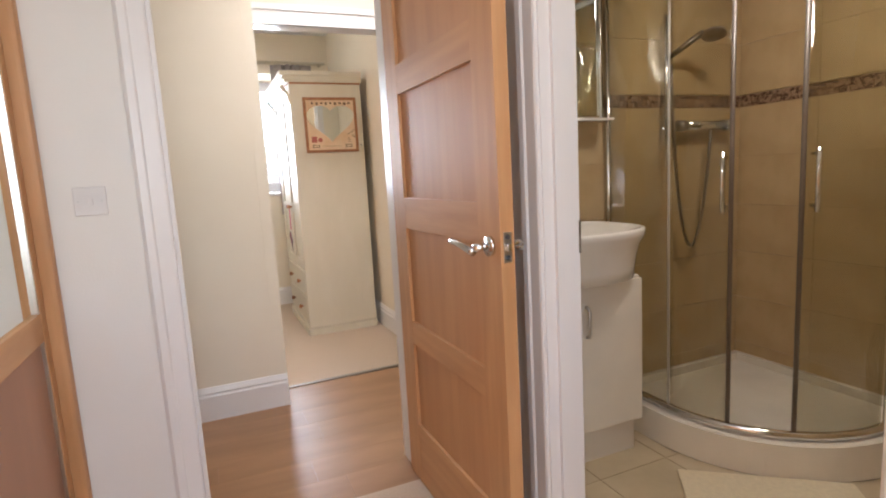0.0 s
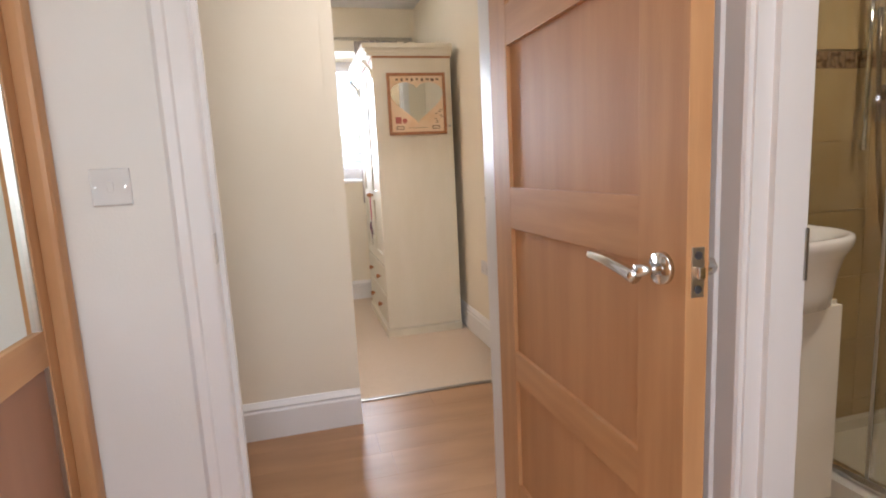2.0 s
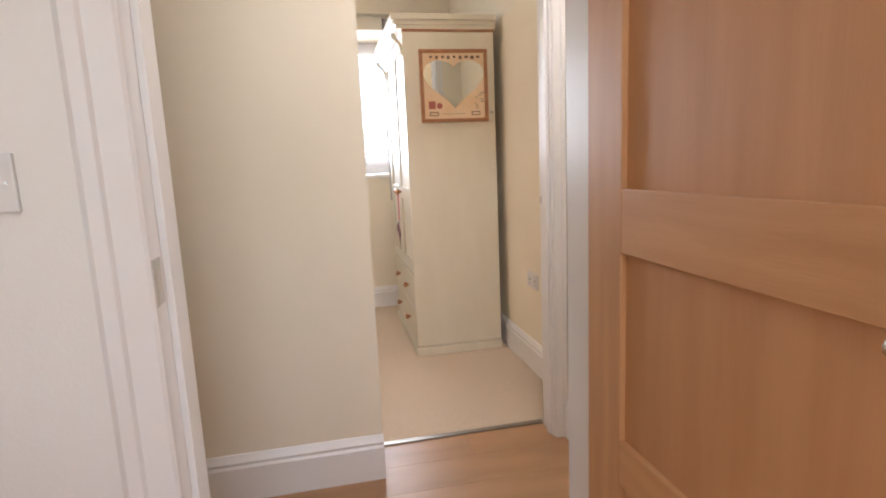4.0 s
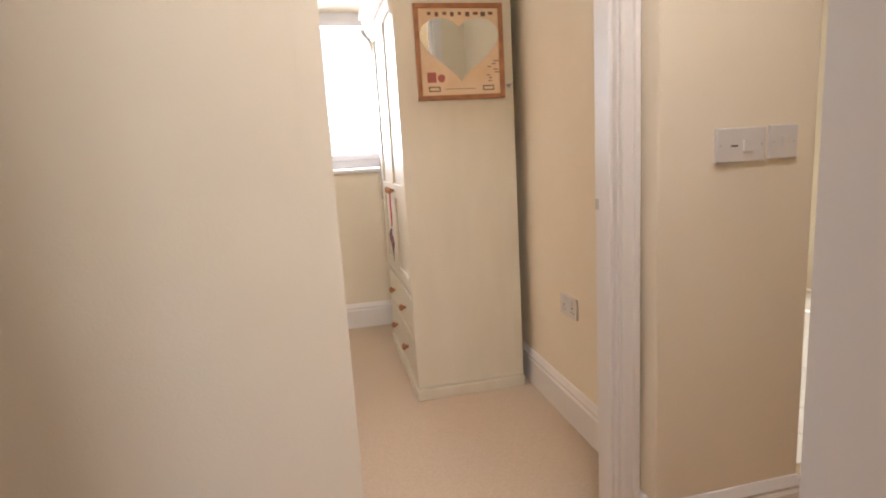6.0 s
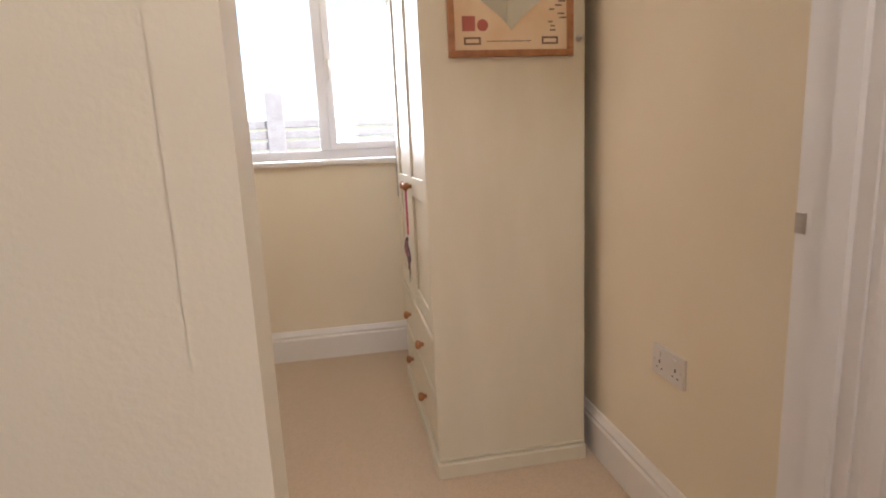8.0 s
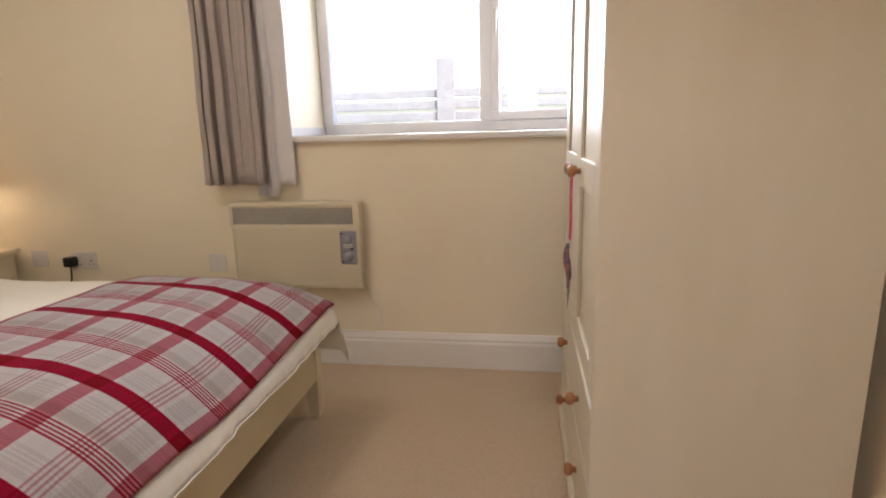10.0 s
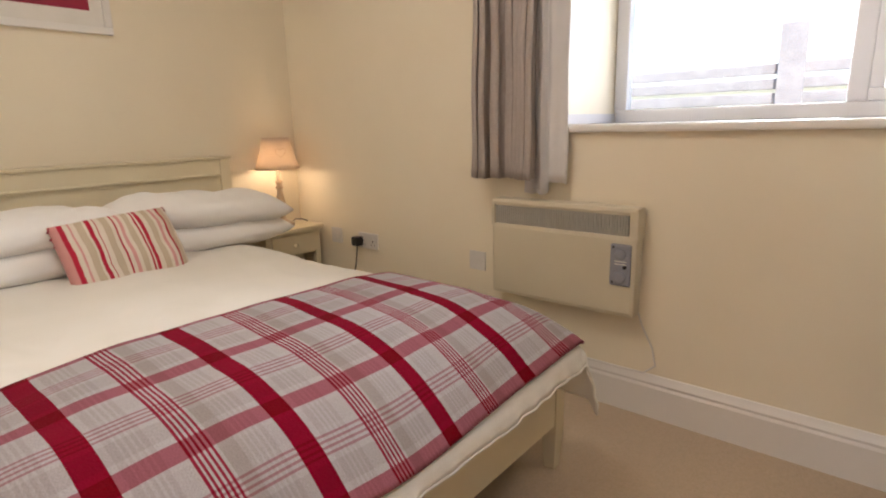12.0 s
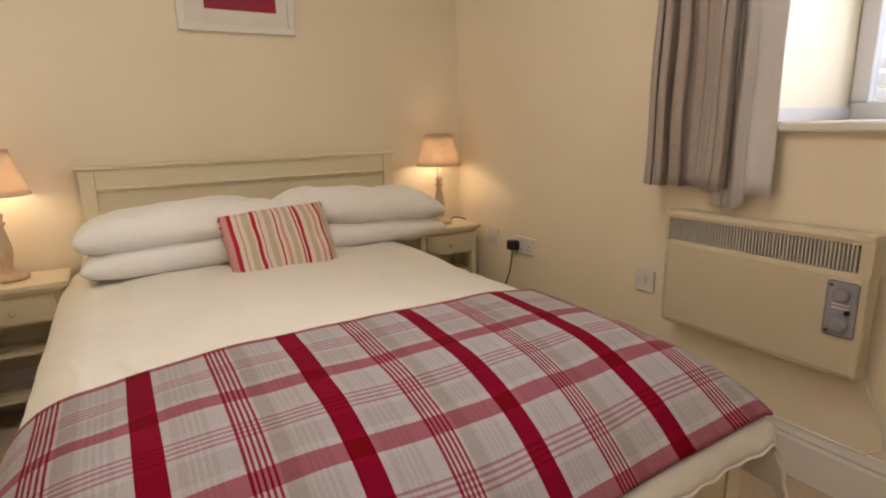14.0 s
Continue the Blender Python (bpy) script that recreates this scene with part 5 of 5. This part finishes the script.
def glass_strip(points, t=0.005):
    bm = bmesh.new()
    sheet(bm, len(points) - 1, 1, lambda a, b: Vector((*points[round(a * (len(points) - 1))], 0.155 + 1.765 * b)))
    ob = solid(part("glass_panel", bm, SHOWERGLASS, shower, "clear glass panel"), t)
    ob.visible_shadow = False
    return ob


glass_strip([(SX0 + 0.022, SY1), (SX0 + 0.022, SY0 + RAD)])
glass_strip([(SX0 + RAD, SY0 + 0.022), (SX1, SY0 + 0.022)])
glass_strip([on_curve(a, 0.032) for a in range(0, 28, 3)])
glass_strip([on_curve(a, 0.032) for a in range(51, 91, 3)])
for a in (26.8, 51.2):
    x, y = on_curve(a, 0.03)
    bm = bmesh.new()
    rod(bm, (x, y, 0.155), (x, y, 1.92), 0.0085, seg=12)
    part("seal", bm, SEALM, shower, "dark upright door seal", True)
for x, y in ((SX0 + 0.022, SY1 - 0.012), (SX1 - 0.012, SY0 + 0.022), (SX0 + 0.022, SY0 + RAD)):
    bm = bmesh.new()
    rod(bm, (x, y, 0.15), (x, y, 1.93), 0.0045 if y < 2 else 0.014, seg=10)
    part("upright", bm, CHROME if y > 2 or x > 2.5 else GREYGRILLE, shower, "slim metal upright", True)
for a in (24.7, 54.6):
    x, y = on_curve(a, -0.015)
    x2, y2 = on_curve(a, 0.03)
    bm = bmesh.new()
    rod(bm, (x, y, 0.98), (x, y, 1.20), 0.009, seg=12)
    for z in (1.0, 1.18):
        rod(bm, (x, y, z), (x2, y2, z), 0.007, seg=10)
    part("handle", bm, CHROME, shower, "chrome bar handle", True)

mixer = thing("shower_mixer", "chrome shower mixer bar with hose and hand shower", "shower mixer")
bm = bmesh.new()
rod(bm, (2.25, 2.09, 1.345), (2.53, 2.09, 1.345), 0.022, seg=20)
rod(bm, (2.28, 2.09, 1.345), (2.28, 2.14, 1.345), 0.016)
rod(bm, (2.50, 2.09, 1.345), (2.50, 2.14, 1.345), 0.016)
part("bar", bm, CHROME, mixer, "", True)
for x in (2.235, 2.545):
    bm = bmesh.new()
    rod(bm, (x - 0.02, 2.09, 1.345), (x + 0.02, 2.09, 1.345), 0.027, seg=20)
    part("control_knob", bm, HOSEM, mixer, "ribbed metal control knob", True)
bm = bmesh.new()
rod(bm, (2.148, 2.10, 1.15), (2.148, 2.10, 1.85), 0.010)
part("riser_rail", bm, CHROME, mixer, "", True)
bm = bmesh.new()
rod(bm, (2.148, 2.09, 1.655), (2.262, 1.99, 1.755), 0.012, 0.014)
lathe(bm, [(0.03, 0), (0.052, 0.012), (0.052, 0.028), (0.02, 0.034)], None, 22, Matrix.Translation((2.302, 1.97, 1.76)) @ pose(0, 0, 0, 165, 12, 0))
part("hand_shower", bm, HOSEM, mixer, "", True)
bm = bmesh.new()
tube(bm, [(2.148 + 0.262 * s ** 1.15, 2.07, (1.62 - 0.30 * s) - 0.70 * (1 - (2 * s - 1) ** 2) ** 0.85) for s in [k / 30 for k in range(31)]], 0.008, 8)
part("hose", bm, HOSEM, mixer, "ribbed steel hose", True)
mat_bath = thing("bath_mat", "cream towelling bath mat on the floor", "bath mat")
part("cloth", B((-0.29, -0.49, 0.002), (0.29, 0, 0.018), 0.006), MATCLOTH, mat_bath)
mat_bath.matrix_basis = pose(1.872, 1.375, 0, 0, 0, -38.7)


# fitting added around a ceiling lamp, always out of view
def unseen_ceiling_light(x, y, z, k=1.0):
    c = thing("unseen_ceiling_light", "added round opal ceiling light out of view, lit", "ceiling light")
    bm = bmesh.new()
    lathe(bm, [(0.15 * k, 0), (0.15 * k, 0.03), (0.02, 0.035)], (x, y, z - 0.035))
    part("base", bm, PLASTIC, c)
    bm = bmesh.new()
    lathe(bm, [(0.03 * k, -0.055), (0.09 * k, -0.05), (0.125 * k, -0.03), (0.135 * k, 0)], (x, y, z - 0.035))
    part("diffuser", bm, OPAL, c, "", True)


unseen_ceiling_light(0.9, 2.45, CEILING)
unseen_ceiling_light(-0.7, 4.1, CEILING, 1.8)
unseen_ceiling_light(0.3, 0.6, CEILING)
unseen_ceiling_light(1.9, 1.25, 2.4)

# kitchen
pedal_bin = thing("pedal_bin", "small domed stainless steel bin on the kitchen floor", "bin")
bm = bmesh.new()
lathe(bm, [(0.088, 0.003), (0.09, 0.012), (0.088, 0.19), (0.09, 0.205)], (3.26, 4.18, 0), 32)
part("body", bm, STEEL, pedal_bin, "", True)
bm = bmesh.new()
lathe(bm, [(0.091, 0.206), (0.090, 0.225), (0.078, 0.258), (0.05, 0.283), (0.01, 0.293)], (3.26, 4.18, 0), 32)
part("lid", bm, CHROME, pedal_bin, "", True)
bm = bmesh.new()
tube(bm, [(3.18, 4.10, 0.21), (3.14, 4.06, 0.22), (3.13, 4.05, 0.20)], 0.006)
part("handle", bm, BLACKPLUG, pedal_bin)
blind = thing("venetian_blind", "white slatted blind in the kitchen window", "blind")
for k in range(28):
    part("slat", B((3.80, 3.55, 0.97 + 0.037 * k), (3.822, 4.72, 0.972 + 0.037 * k)), PLASTIC, blind)

# ---- pieces of floors and walls ----
def piece_mesh(name, sx, sy, sz, bevel, mat):
    bm = bmesh.new()
    box(bm, (0, 0, 0), (sx, sy, sz))
    if bevel:
        bmesh.ops.bevel(bm, geom=[e for e in bm.edges], offset=bevel, segments=1, affect="EDGES")
    bmesh.ops.recalc_face_normals(bm, faces=bm.faces)
    me = bpy.data.meshes.new(name)
    bm.to_mesh(me)
    bm.free()
    me.materials.append(mat)
    return me


random.seed(11)
board_w = (3.262 - 2.0) / 7
for r in range(7):
    x = -1.6 - random.random()
    while x < 2.85:
        a, b = max(-1.6, x), min(2.85, x + 1.28)
        if b - a > 0.02:
            ob = new("board", piece_mesh("board", b - a - 0.0007, board_w - 0.0007, 0.008, 0.0004, LAMINATE))
            ob.parent, ob.location = hall_floor, (a, 2.0 + r * board_w, -0.008)
        x += 1.28
me = piece_mesh("tile", 0.327, 0.327, 0.006, 0.001, FLOORTILE)
pieces("tile", me, [(1.035 + 0.33 * i, 0.34 + 0.33 * j, -0.006) for i in range(5) for j in range(5)], bath_floor)
me = piece_mesh("tile", 0.327, 0.327, 0.006, 0.001, WHITETILE)
pieces("tile", me, [(1.45 + 0.33 * i, 3.30 + 0.33 * j, -0.006) for i in range(7) for j in range(6)], kitchen_floor)
BAND0, BAND1 = 1.436, 1.497
me = piece_mesh("tile", 0.3985, 0.008, 0.2485, 0.0008, TILE)
rows_z = [BAND0 - 0.25 * k for k in range(6, 0, -1)] + [BAND1 + 0.002 + 0.25 * k for k in range(4)]
pieces("tile", me, [(1.035 + 0.40 * i, 2.142, z) for i in range(5) for z in rows_z if z > -0.1], wall_bath_back)
me = piece_mesh("tile", 0.008, 0.3985, 0.2485, 0.0008, TILE)
pieces("tile", me, [(2.702, 2.142 - 0.40 * (j + 1), z) for j in range(4) for z in rows_z if z > -0.1], wall_bath_right)
for parent, horizontal in ((wall_bath_back, True), (wall_bath_right, False)):
    bm = bmesh.new()
    length = 1.67 if horizontal else 1.8
    for r in range(3):
        s = 0.0
        while s < length:
            w = random.choice((0.02, 0.03, 0.045))
            z = BAND0 + 0.002 + 0.0195 * r
            if horizontal:
                box(bm, (1.035 + s, 2.1425, z), (1.035 + s + w - 0.002, 2.15, z + 0.0175))
            else:
                box(bm, (2.7025, 2.14 - s - w + 0.002, z), (2.71, 2.14 - s, z + 0.0175))
            s += w
    tagged(part("mosaic_band", bm, MOSAIC, parent, "band of small brown mosaic tiles"), kind="stuff")
